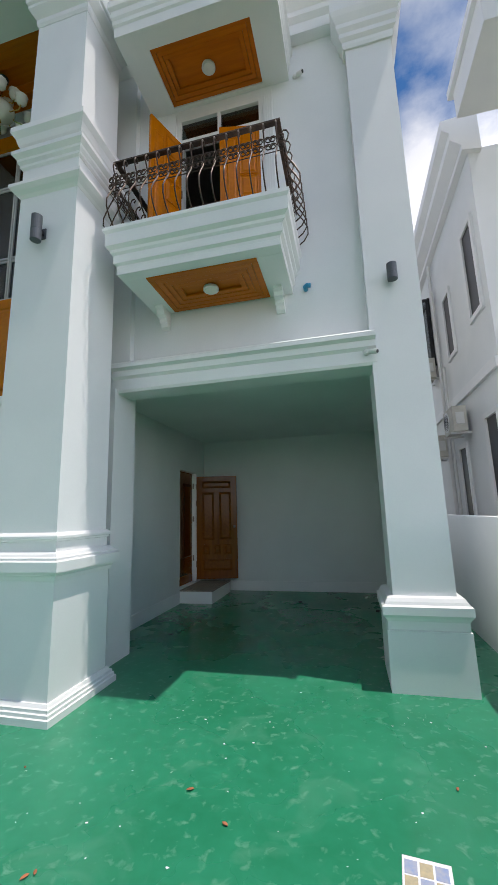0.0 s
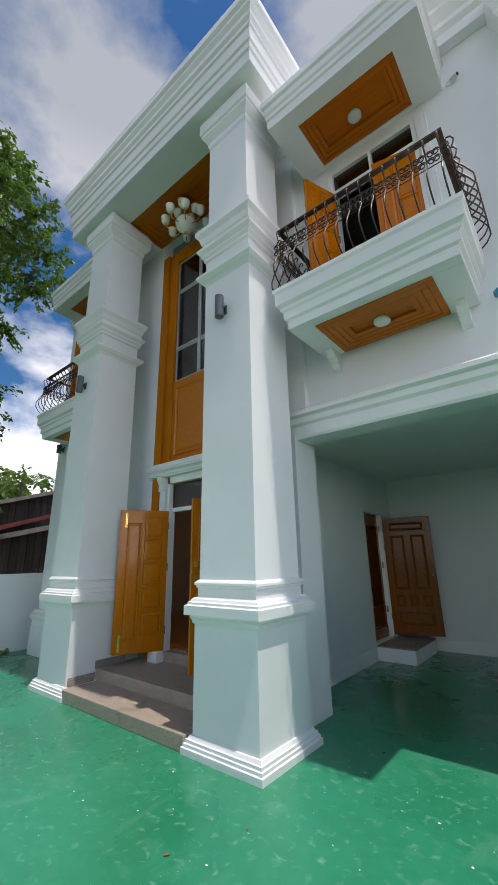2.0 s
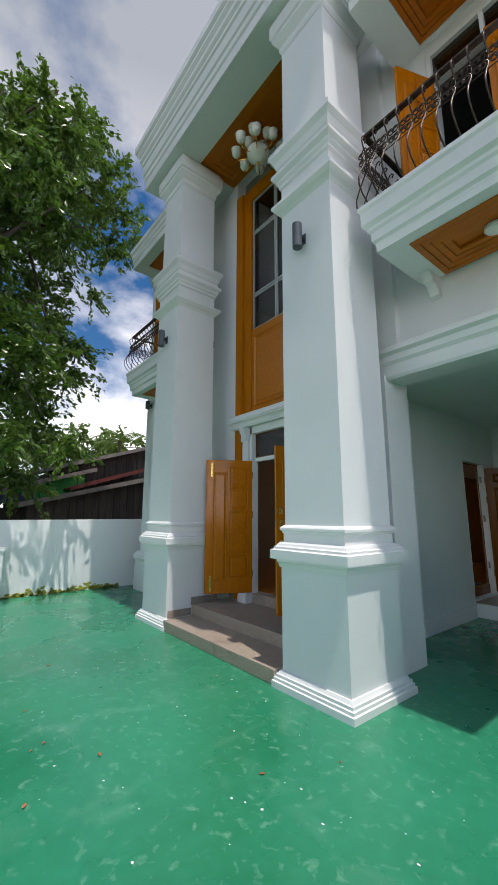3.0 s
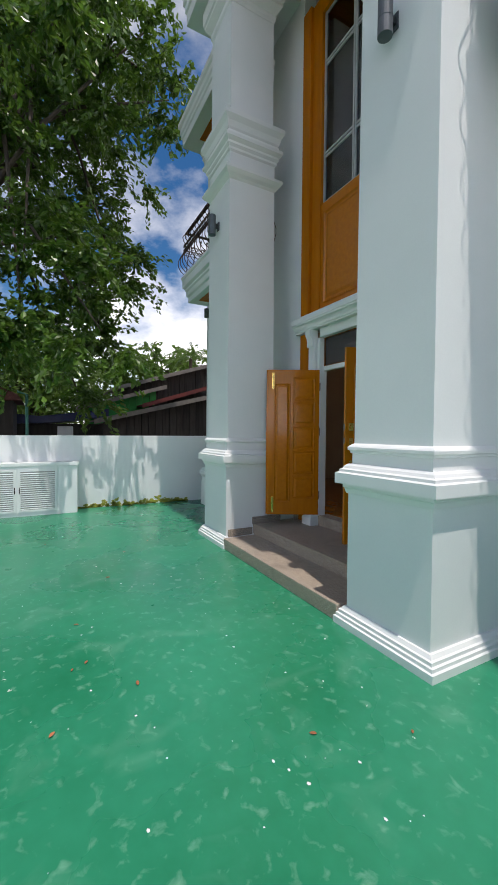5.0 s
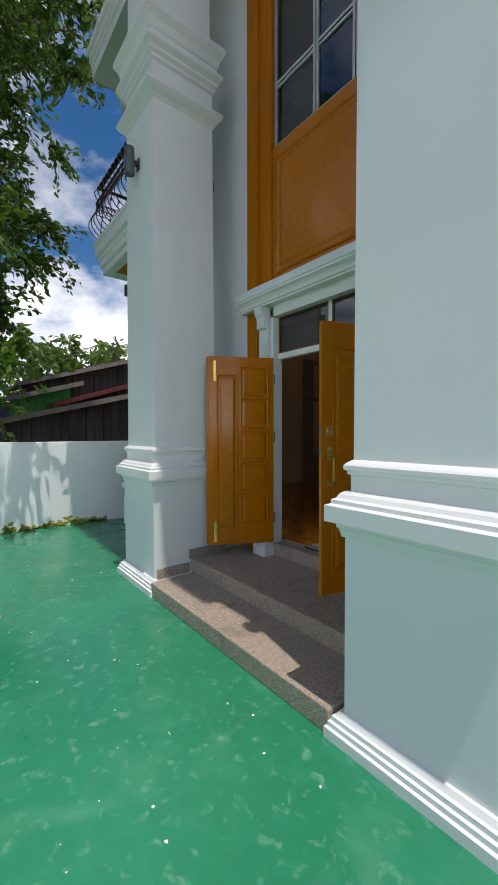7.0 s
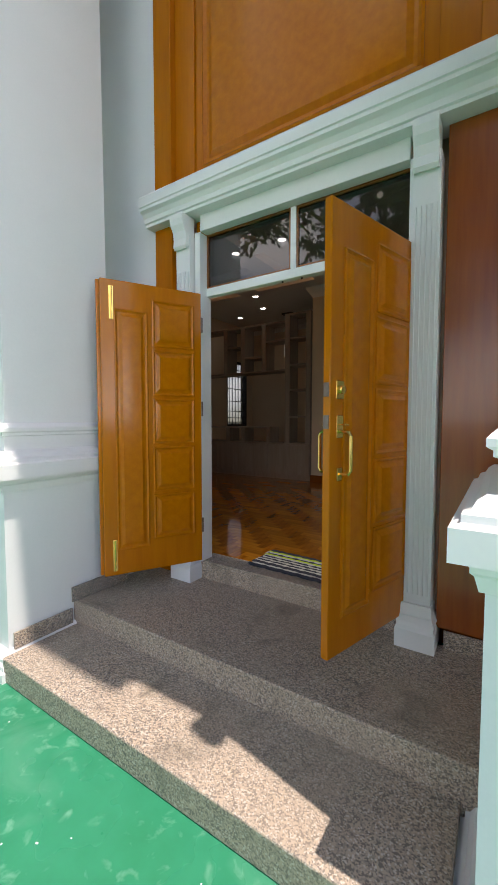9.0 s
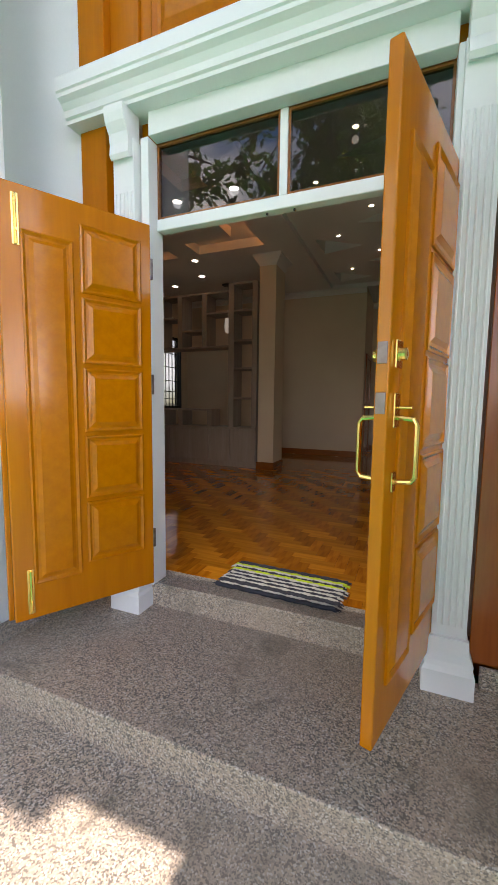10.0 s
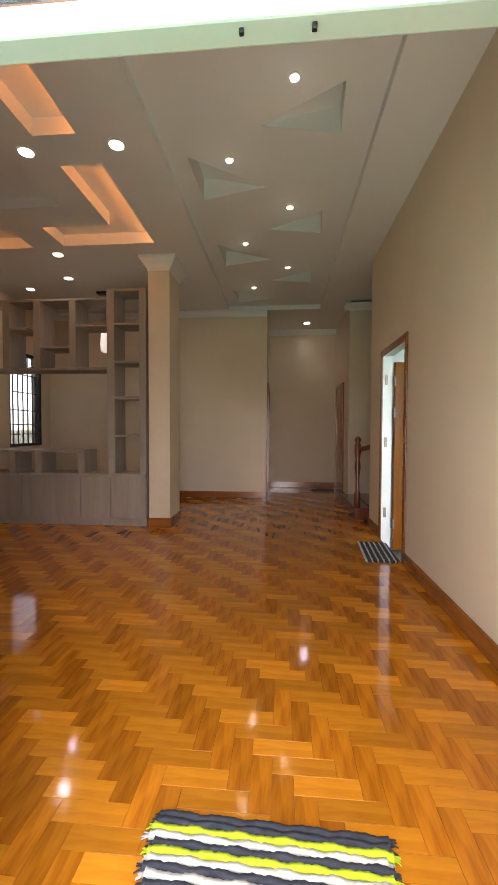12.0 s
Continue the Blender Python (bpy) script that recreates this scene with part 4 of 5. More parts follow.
for z in (0.25, 1.05, 1.75):
    part("hinge", boxes([(-0.03, 0.0, 0.415, 0.426, z, z + 0.11)], 0.002), CHROME, gf)
part("casing_head", boxes([(-0.07, -0.058, -0.40, 0.40, 2.06, 2.13)], 0.003), SKIRT, gf)
part("jamb_head", boxes([(-0.052, 0.055, -0.43, 0.43, 2.072, 2.085)], 0.003), FROST, gf)
gs = thing("garage_step", -2.46, 8.2, 0, "white painted concrete step with granite tread", "step")
part("block", boxes([(-0.30, 0.34, -0.55, 0.60, 0.0, 0.21)], 0.006), TRIM, gs)
part("tread", boxes([(-0.30, 0.35, -0.56, 0.60, 0.212, 0.235)], 0.005), GRANITE_DARK, gs)
for x, y in ((-0.55, 7.95), (0.75, 7.45), (0.8, 6.7)):
    lt = thing("dry_leaf", x, y, 0.003, "small dark curled leaf on the garage floor", "leaf", x * 90, group="leaves in the garage")
    part("blade", loft(0, 0, [(0.03, 0.02, 0), (0.04, 0.025, 0.012), (0.01, 0.02, 0.03)]), BLACK, lt)

# ---- interior shell ----
structure("floor_screed", boxes([(-8.35, -2.86, 4.86, 12.9, 0.2, FZ - 0.014)]), SKIRT, "dark screed under the parquet")
structure("wall_front_inside", boxes([(-8.35, -4.95, 4.88, 4.95, FZ - 0.014, CZ), (-3.20, -2.868, 4.83, 4.95, FZ - 0.014, CZ), (-4.79, -3.20, 4.83, 4.95, 3.05, CZ)]), BEIGE, "beige inner face of the entrance wall")
structure("wall_middle", boxes([(-8.35, -4.27, 11.0, 11.15, FZ - 0.014, CZ)]), BEIGE, "beige wall behind the living room")
structure("wall_corridor_west", boxes([(-4.42, -4.27, 11.15, 12.45, FZ - 0.014, CZ)]), BEIGE, "beige corridor wall")
structure("wall_corridor_end", boxes([(-4.27, -2.7, 12.45, 12.6, FZ - 0.014, CZ)]), BEIGE, "beige corridor end wall")
structure("wall_corridor_east", boxes([(-2.86, -2.7, 10.75, 12.45, FZ - 0.014, CZ), (-2.7, -0.8, 10.75, 10.9, FZ - 0.014, CZ)]), BEIGE, "beige wall beyond the stairs")
structure("wall_stair_near", boxes([(-2.76, -0.8, 9.12, 9.2, 0, CZ)]), BEIGE, "beige wall between stairs and garage")
structure("wall_stair_end", boxes([(-0.9, -0.8, 9.2, 10.75, 0, 5.5)]), BEIGE, "beige wall closing the stair well")


def hung_ceiling():
    """The hall ceiling in one mesh: a flat sheet with a long tray, wedge-shaped coffers and warm lit cove slots."""
    from mathutils.geometry import tessellate_polygon
    bm = bmesh.new()

    def sheet(outer, holes, z):
        loops = [[Vector((x, y, z)) for x, y in lp] for lp in [outer] + holes]
        flat = [p for lp in loops for p in lp]
        vs = [bm.verts.new(p) for p in flat]
        for tri in tessellate_polygon(loops):
            try:
                bm.faces.new([vs[i] for i in tri])
            except ValueError:
                pass

    def skirt(lp, z0, zs):
        k = len(lp)
        for i in range(k):
            (x0, y0), (x1, y1) = lp[i], lp[(i + 1) % k]
            a, b, c, d = (x0, y0, z0), (x1, y1, z0), (x1, y1, zs[(i + 1) % k]), (x0, y0, zs[i])
            pts = [a, b] + ([c] if zs[(i + 1) % k] - z0 > 1e-4 else []) + ([d] if zs[i] - z0 > 1e-4 else [])
            if len(pts) >= 3:
                bm.faces.new([bm.verts.new(p) for p in pts])

    def cap(lp, zs):
        bm.faces.new([bm.verts.new((x, y, z)) for (x, y), z in zip(lp, zs)])

    tray = [(-4.95, 5.5), (-3.33, 5.5), (-3.33, 11.0), (-4.95, 11.0)]
    ell = [(-5.81, 7.07), (-5.47, 7.07), (-5.47, 8.40), (-6.55, 8.40), (-6.55, 7.98), (-5.81, 7.98)]
    slot = [(-5.83, 5.6), (-5.50, 5.6), (-5.50, 6.74), (-5.83, 6.74)]
    ell2 = [(-8.0, 7.98), (-6.93, 7.98), (-6.93, 8.42), (-8.0, 8.42)]
    mid_tray = [(-7.6, 6.0), (-6.15, 6.0), (-6.15, 7.62), (-7.6, 7.62)]
    sheet([(-8.35, 4.9), (-2.86, 4.9), (-2.86, 12.45), (-8.35, 12.45)], [tray, ell, slot, ell2, mid_tray], CZ)
    for lp in (ell, slot, ell2):
        skirt(lp, CZ, [CZ + 0.13] * len(lp))
        cap(lp, [CZ + 0.13] * len(lp))
    skirt(mid_tray, CZ, [CZ + 0.1] * 4)
    cap(mid_tray, [CZ + 0.1] * 4)
    TZ = CZ + 0.08
    skirt(tray, CZ, [TZ] * 4)
    wedges = []
    for k in range(3):
        y = 7.76 + 1.52 * k
        wedges.append(([(-4.78, y - 0.60), (-4.15, y - 0.16), (-4.76, y)], (0.21, 0, 0.21)))
        y = 7.0 + 1.48 * k
        wedges.append(([(-3.60, y - 0.45), (-3.57, y), (-4.16, y - 0.12)], (0.21, 0.21, 0)))
    sheet(tray, [lp for lp, _ in wedges], TZ)
    for lp, up in wedges:
        skirt(lp, TZ, [TZ + u for u in up])
        cap(lp, [TZ + u for u in up])
    return bm


structure("ceiling", hung_ceiling(), CEIL, "white hung ceiling with tray, wedge coffers and warm cove slots")
structure("ceiling_stair", boxes([(-2.86, -0.8, 9.2, 10.75, 3.85, 3.95)]), CEIL, "white ceiling over the stairs")
structure("void_cover", boxes([(-8.35, -2.86, 4.9, 12.6, 4.15, 4.165)]), DARKROOM, "slab underside above the hung ceiling")
# warm light strips hidden in the cove slots
for x0, x1, y0, y1 in ((-5.486, -5.476, 7.1, 8.37), (-6.5, -5.85, 7.986, 7.996), (-5.516, -5.506, 5.65, 6.7), (-7.95, -6.98, 7.986, 7.996)):
    st = thing("led_strip", (x0 + x1) / 2, (y0 + y1) / 2, CZ + 0.05, "warm glowing strip light in a ceiling slot", "strip light", group="cove strip lights")
    hx, hy = (x1 - x0) / 2, (y1 - y0) / 2
    part("strip", boxes([(-hx, hx, -hy, hy, 0, 0.012)]), COVE_ON, st)


def downlight(x, y, z, r, m, group):
    t = thing("downlight", x, y, z, "small lit round recessed downlight" if r > 0.04 else "small lit warm spot lamp in a coffer", "downlight", group=group)
    part("ring", lathe([(r + 0.012, 0.0), (r + 0.012, -0.006), (r, -0.008), (r - 0.004, 0.0)], 18), PVC, t)
    part("lens", lathe([(r - 0.004, -0.002), (r - 0.006, -0.005)], 18), m, t)
    lp = bpy.data.lights.new("beam", "SPOT" if r > 0.04 else "POINT")
    lp.energy, lp.shadow_soft_size = (0.28 if r > 0.04 else 0.01), r
    lp.color = (0.97, 0.98, 1.0) if r > 0.04 else (1.0, 0.9, 0.75)
    if r > 0.04:
        lp.spot_size, lp.spot_blend = radians(150), 0.8
    beam = new("beam", lp)
    beam.parent = t
    beam.location = (0, 0, -0.02 if r > 0.04 else -0.11)
    return t


for x, y in ((-5.98, 6.89), (-5.25, 6.87), (-6.74, 8.60), (-7.02, 9.33), (-7.83, 9.69), (-3.51, 11.9), (-6.0, 9.9)):
    downlight(x, y, CZ - 0.001, 0.055, LAMP_ON, "hall downlights")
for i in range(6):
    x, y = ((-3.93, 6.50 + 0.72 * i) if i % 2 == 0 else (-4.44, 6.50 + 0.72 * i))
    downlight(x, y, CZ + 0.078, 0.03, SPOT_ON, "coffer spots")

# crown mouldings and skirtings
CR = [(0, 0), (-0.02, 0), (-0.03, 0.03), (-0.07, 0.07), (-0.09, 0.08), (-0.09, 0.11), (0, 0.11)]
structure("crown_middle", extrude([(11.0 + a, CZ - 0.112 + b) for a, b in CR], -8.3, -4.27), CEIL, "white crown moulding on the middle wall")
structure("crown_corridor", extrude([(12.45 + a, CZ - 0.112 + b) for a, b in CR], -4.27, -2.86), CEIL, "white crown moulding at the corridor end")
structure("crown_stairs", extrude([(10.75 + a, CZ - 0.112 + b) for a, b in CR], -2.95, -0.9), CEIL, "white crown moulding beyond the stairs")
structure("baseboard_hall", boxes([(-2.885, -2.866, 4.97, 7.60, FZ, FZ + 0.12), (-2.885, -2.866, 8.55, 9.08, FZ, FZ + 0.12)], 0.004), SKIRT, "brown varnished wooden skirting")
structure("baseboard_middle", boxes([(-8.3, -4.27, 10.98, 10.998, FZ, FZ + 0.12)], 0.004), SKIRT, "brown varnished skirting on the middle wall")
structure("baseboard_corridor", boxes([(-4.26, -2.87, 12.43, 12.448, FZ, FZ + 0.12), (-2.88, -2.862, 10.76, 12.42, FZ, FZ + 0.12)], 0.004), SKIRT, "brown varnished corridor skirting")
for nm, x in (("door_corridor_west", -4.27), ("door_corridor_east", -2.86)):
    s = 1 if x < -4 else -1
    t = thing("corridor_door_frame", x, 11.75, FZ, "brown varnished corridor door frame seen edge-on", "door frame", group="corridor door frames")
    part("casing", boxes([(0, s * 0.025, -0.50, -0.42, 0, 2.12)], 0.003), SKIRT, t)
    part("casing", boxes([(0, s * 0.025, 0.42, 0.50, 0, 2.12)], 0.003), SKIRT, t)
    part("casing_head", boxes([(0, s * 0.025, -0.42, 0.42, 2.04, 2.12)], 0.003), SKIRT, t)
    part("leaf", boxes([(s * 0.002, s * 0.012, -0.42, 0.42, 0.01, 2.04)], 0.002), VARNISH, t)

# pier
pier = thing("hall_pier", -5.53, 8.99, FZ, "beige square pier with white capital and brown skirting", "pillar")
part("shaft", loft(0, 0, [(0.135, 0.23, 0), (0.135, 0.23, CZ - FZ - 0.14)]), BEIGE, pier)
part("capital", loft(0, 0, [(0.14, 0.235, CZ - FZ - 0.17), (0.15, 0.245, CZ - FZ - 0.14), (0.18, 0.26, CZ - FZ - 0.10), (0.23, 0.31, CZ - FZ - 0.03), (0.23, 0.31, CZ - FZ)]), CEIL, pier)
part("skirting", loft(0, 0, [(0.15, 0.245, 0), (0.15, 0.245, 0.11), (0.14, 0.235, 0.12)]), SKIRT, pier)

# shelf unit
su = thing("shelf_unit", -6.9, 8.96, FZ, "grey oak open display shelf unit over low cupboards", "shelf unit")
SX0, SX1 = -1.40, 1.19
SH = 3.44 - FZ
part("plinth", boxes([(SX0, SX1, -0.16, 0.2, 0, 0.08)], 0.003), CABINET, su)
part("carcass", boxes([(SX0, SX1, -0.17, 0.2, 0.08, 0.64)], 0.003), CABINET, su)
for i, (a, b) in enumerate(((-1.39, -0.90), (-0.89, -0.48), (-0.47, 0.32), (0.33, 0.72), (0.73, 1.18))):
    part("cupboard_door", boxes([(a, b, -0.19, -0.172, 0.10, 0.635)], 0.002), CABINET, su)
part("counter", boxes([(SX0 - 0.01, SX1, -0.21, 0.2, 0.64, 0.675)], 0.004), CABINET, su)
def board(x0, x1, z0, z1):
    part("shelf_board", boxes([(x0, x1, -0.17, 0.17, z0, z1)], 0.003), CABINET, su)
board(SX0, SX0 + 0.03, 0.675, SH)
board(1.10, SX1, 0.675, SH)
board(0.68, 0.78, 0.675, SH)
board(0.78, 1.10, SH - 0.03, SH)
for z in (1.14, 1.63, 2.08, 2.56):
    board(0.78, 1.10, z, z + 0.03)
board(SX0 + 0.03, 0.68, 2.00, 2.03)
board(SX0 + 0.03, 0.68, SH - 0.14, SH - 0.11)
for x, z0, z1 in ((-0.72, 2.03, SH - 0.14), (-0.30, 2.03, SH - 0.14), (0.18, 2.03, SH - 0.14), (-0.66, 0.675, 0.94), (-0.30, 0.675, 0.94), (0.28, 0.675, 0.94)):
    board(x, x + 0.09, z0, z1)
board(-0.20, 0.18, 2.28, 2.31)
board(0.27, 0.68, 2.55, 2.58)
board(-0.72, -0.39, 2.52, 2.55)
board(SX0 + 0.03, 0.37, 0.94, 0.97)

# hanging lamp behind the shelves
pl = thing("pendant_lamp", -6.75, 9.9, 3.06, "hanging lamp with white patterned glass shade", "pendant lamp")
part("canopy", boxes([(-0.12, 0.12, -0.05, 0.05, 0.70, 0.735)], 0.004), BLACK, pl)
part("cord", tube([(0, 0, 0.2), (0, 0, 0.70)], 0.005, 5), BLACK, pl)
part("shade", lathe([(0.03, -0.20), (0.065, -0.18), (0.078, -0.08), (0.07, 0.04), (0.05, 0.15), (0.03, 0.22)], 16), mk("glowing_shade", (0.8, 0.8, 0.75), rough=0.4, emit=(1, 0.95, 0.85), power=0.07), pl, smooth=True)

# side window with black grille
gw = thing("window_grille", -8.36, 10.32, 1.37, "white framed window with black security grille", "window")
part("window_frame", boxes([(-0.1, 0.0, -0.43, -0.38, 0, 1.58), (-0.1, 0, 0.38, 0.43, 0, 1.58), (-0.1, 0, -0.38, 0.38, 0, 0.05), (-0.1, 0, -0.38, 0.38, 1.53, 1.58)], 0.004), BLACK, gw)
for i in range(6):
    part("grille_bar", boxes([(-0.02, -0.004, -0.32 + 0.125 * i, -0.306 + 0.125 * i, 0.05, 1.53)]), BLACK, gw)
for z in (0.2, 0.36, 0.6, 0.9, 1.2, 1.36):
    part("grille_bar", boxes([(-0.022, -0.006, -0.38, 0.38, z, z + 0.016)]), BLACK, gw)

pane("window_pane", boxes([(-0.06, -0.054, -0.38, 0.38, 0.05, 1.53)]), GLASS, gw)

# stairs
stt = thing("staircase", -2.83, 9.95, FZ, "red-brown varnished wooden stairs with white risers", "staircase")
for i in range(6):
    part("riser", boxes([(0.10 + 0.27 * i, 0.12 + 0.27 * i, -0.55, 0.70, 0.18 * i, 0.18 * i + 0.15)], 0.002), TRIM, stt)
    part("tread", boxes([(0.07 + 0.27 * i, 0.42 + 0.27 * i, -0.55, 0.70, 0.18 * i + 0.15, 0.18 * i + 0.18)], 0.006), REDWOOD, stt)
def turned(h):
    return [(0.045, 0), (0.045, 0.28 * h), (0.03, 0.32 * h), (0.028, 0.5 * h), (0.045, 0.62 * h), (0.03, 0.72 * h), (0.045, 0.80 * h), (0.045, 0.90 * h), (0.03, 0.92 * h), (0.05, 0.96 * h), (0.02, h)]
part("newel", lathe(turned(1.15), 14), REDWOOD, stt, smooth=True, loc=pose(-0.08, -0.30, 0))
for i in range(3):
    part("baluster", lathe([(r * 0.55, z) for r, z in turned(0.85)], 10), REDWOOD, stt, smooth=True, loc=pose(0.22 + 0.27 * i, -0.48, 0.18 * (i + 1)))
part("handrail", tube([(-0.08, -0.32, 0.96), (0.25, -0.46, 1.06), (1.2, -0.48, 1.66)], 0.035, 8), REDWOOD, stt, smooth=True)
part("newel_block", boxes([(-0.15, 0.12, -0.50, 0.72, 0, 0.16)], 0.005), REDWOOD, stt)


def door_mat(name, cx, cy, w, d, rz, lime, label):
    t = thing(name, cx, cy, FZ, label, "door mat", rz, group="striped door mats")
    n = 17
    rng = random.Random(int(abs(cx) * 100))
    for i in range(n):
        y = -d / 2 + d * (i + 0.5) / n
        ph, e0, e1 = rng.random() * 6, rng.uniform(-0.015, 0.015), rng.uniform(-0.015, 0.015)
        pts = [(-w / 2 + e0 + (w + e1 - e0) * k / 60, y + 0.003 * math.sin(k * 0.55 + ph), 0.009 + 0.0011 * (-1) ** k + 0.0015 * math.sin(k * 1.1 + ph)) for k in range(61)]
        key = ("DWDDWDWDWDWYDWYDD" if lime else "DWDDWDDWDDWDDWDDW")[i]
        m = {"D": CORD_D, "W": CORD_W, "Y": CORD_Y}[key]
        cord = part("cord", tube(pts, d / n * 0.62, 6), m, t, smooth=True)
        # frayed ends
        fray = bmesh.new()
        for p, sg in ((pts[0], -1), (pts[-1], 1)):
            for q in range(4):
                dy = rng.uniform(-0.009, 0.009)
                tube([(p[0] - sg * 0.004, p[1] + dy * 0.4, p[2]), (p[0] + sg * rng.uniform(0.006, 0.012), p[1] + dy, 0.008), (p[0] + sg * rng.uniform(0.012, 0.024), p[1] + dy * 1.6, 0.004)], 0.0028, 4, fray, 0.6)
        part("fringe", fray, m, cord)
    return t


door_mat("door_mat", -4.03, 4.955, 0.70, 0.36, -2, True, "woven black and white striped door mat with lime cords")
door_mat("door_mat", -3.03, 7.98, 0.62, 0.30, 86, False, "woven black and white striped door mat by the side door")
m3 = thing("door_mat", -3.15, 12.05, FZ, "dark small door mat in the corridor", "door mat", group="striped door mats")
part("pile", boxes([(-0.22, 0.22, -0.15, 0.15, 0, 0.015)], 0.005), CORD_D, m3)


# ---- yard clutter ----
ub = thing("utility_box", -8.72, 1.1, 0, "white rendered utility box with two louvred doors", "utility box")
part("body", boxes([(-0.23, 0.13, -1.2, 0.77, 0, 0.92)], 0.006), WHITE, ub)
part("top_slab", boxes([(-0.23, 0.16, -1.24, 0.80, 0.92, 0.98)], 0.006), TRIM, ub)
for y0, y1 in ((-0.78, -0.25), (-0.22, 0.42)):
    dr = part("louvre_door", boxes([(0.131, 0.15, y0, y0 + 0.04, 0.08, 0.86), (0.131, 0.15, y1 - 0.04, y1, 0.08, 0.86), (0.131, 0.15, y0 + 0.04, y1 - 0.04, 0.08, 0.12), (0.131, 0.15, y0 + 0.04, y1 - 0.04, 0.82, 0.86)], 0.003), TRIM, ub)
    slat = None
    for i in range(18):
        m = pose(0.142, (y0 + y1) / 2, 0.14 + 0.038 * i, 0, 35, 0)
        if slat is None:
            slat = part("slat", boxes([(-0.014, 0.014, -(y1 - y0) / 2 + 0.04, (y1 - y0) / 2 - 0.04, -0.003, 0.003)]), TRIM, dr, loc=m)
        else:
            share("slat", slat, m, dr)
    part("door_backing", boxes([(0.1315, 0.1335, y0 + 0.04, y1 - 0.04, 0.12, 0.82)]), CONCRETE, dr)
    part("pull", boxes([(0.15, 0.165, (y1 - 0.03) if y0 < -0.5 else (y0 + 0.015), (y1 - 0.015) if y0 < -0.5 else (y0 + 0.03), 0.42, 0.54)], 0.002), BLACK, dr)

moss = mk("yellow_green_moss", (0.42, 0.40, 0.05), (0.22, 0.24, 0.05), 12.0, 0.95, 0.8, fine=120)
rng = random.Random(4)
bm = bmesh.new()
for i in range(260):
    y = rng.uniform(1.9, 4.2)
    z = abs(rng.gauss(0, 0.04)) * (0.5 + abs(math.sin(y * 3.1)))
    s = rng.uniform(0.012, 0.03)
    lathe([(s, 0), (s * 0.7, 0.006)], 6, bm, (0, 0, 0))
    for v in bm.verts[-12:] if hasattr(bm.verts, "ensure_lookup_table") and not bm.verts.ensure_lookup_table() else []:
        x0, y0, z0 = v.co
        v.co = (-8.948 + z0, y + x0 * 1.6, max(0.002, z + y0))
tagged(part("moss", bm, moss, None), "yellow-green moss at the boundary wall's foot", "moss", kind="stuff")


def fallen_leaf(x, y, s, rz, mat=DRYLEAF):
    t = thing("fallen_leaf", x, y, 0.002, "dry curled reddish-brown leaf on the green floor", "leaf", rz, group="fallen leaves")
    bm = bmesh.new()
    rows = [(0, 0), (0.25, 0.5), (0.55, 0.62), (0.85, 0.35), (1.0, 0)]
    top, low = [], []
    for a, w in rows:
        for sgn in (-1, 0, 1):
            top.append(bm.verts.new(((a - 0.5) * s * 1.6, sgn * w * s * 0.6, 0.004 + abs(sgn) * w * s * 0.28 + 0.25 * s * (a - 0.5) ** 2)))
    for i in range(4):
        for k in range(2):
            q = [top[3 * i + k], top[3 * i + k + 1], top[3 * i + 4 + k], top[3 * i + 3 + k]]
            bm.faces.new(q)
    bmesh.ops.remove_doubles(bm, verts=bm.verts, dist=1e-5)
    bmesh.ops.solidify(bm, geom=bm.faces[:], thickness=0.0015)
    part("blade", bm, mat, t, smooth=True)


for x, y in ((-2.61, 1.30), (-3.21, 1.52), (-3.16, 1.43), (-2.83, 1.78), (-4.76, 1.88), (-3.80, 1.50), (-0.62, 2.99), (-0.34, 2.78), (-1.11, 2.33), (-1.77, 2.97), (-1.14, 2.30), (-5.6, 2.2), (-6.4, 1.3), (-7.2, 2.9), (-6.0, 2.6), (-7.9, 3.3), (-8.3, 2.2), (-7.4, 1.7), (-4.2, 0.9), (-5.1, 0.4), (0.9, 3.3), (-2.0, 2.5)):
    fallen_leaf(x, y, rng.uniform(0.018, 0.032), rng.uniform(0, 360))
rng2 = random.Random(9)
bm = bmesh.new()
for i in range(420):
    x, y, s = rng2.uniform(-8.7, 1.7), rng2.uniform(-0.5, 4.4), rng2.choice((0.004, 0.006, 0.006, 0.011))
    if -6.2 < x < -1.9 and y > 3.3:
        continue
    a0 = rng2.random() * 6
    vs = [bm.verts.new((x + s * rng2.uniform(0.5, 1.3) * math.cos(a0 + k * 1.257), y + s * rng2.uniform(0.4, 1.0) * math.sin(a0 + k * 1.257), 0.002 + 0.002 * rng2.random())) for k in range(5)]
    bm.faces.new(vs)
tagged(part("paint_flecks", bm, PAPER, None), "scattered white paint flecks and petals on the floor", "debris", kind="stuff")

lf = thing("leaflet", 0.62, 2.62, 0.002, "printed paper leaflet with photos lying on the floor", "leaflet", -6)
part("sheet", boxes([(-0.105, 0.105, -0.148, 0.148, 0, 0.003)]), PAPER, lf)
for i in range(3):
    for j in range(3):
        part("picture", boxes([(-0.095 + 0.065 * i, -0.04 + 0.065 * i, 0.05 - 0.085 * j, 0.125 - 0.085 * j, 0.0032, 0.0042)]), INK_A if (i + j) % 2 else INK_B, lf)


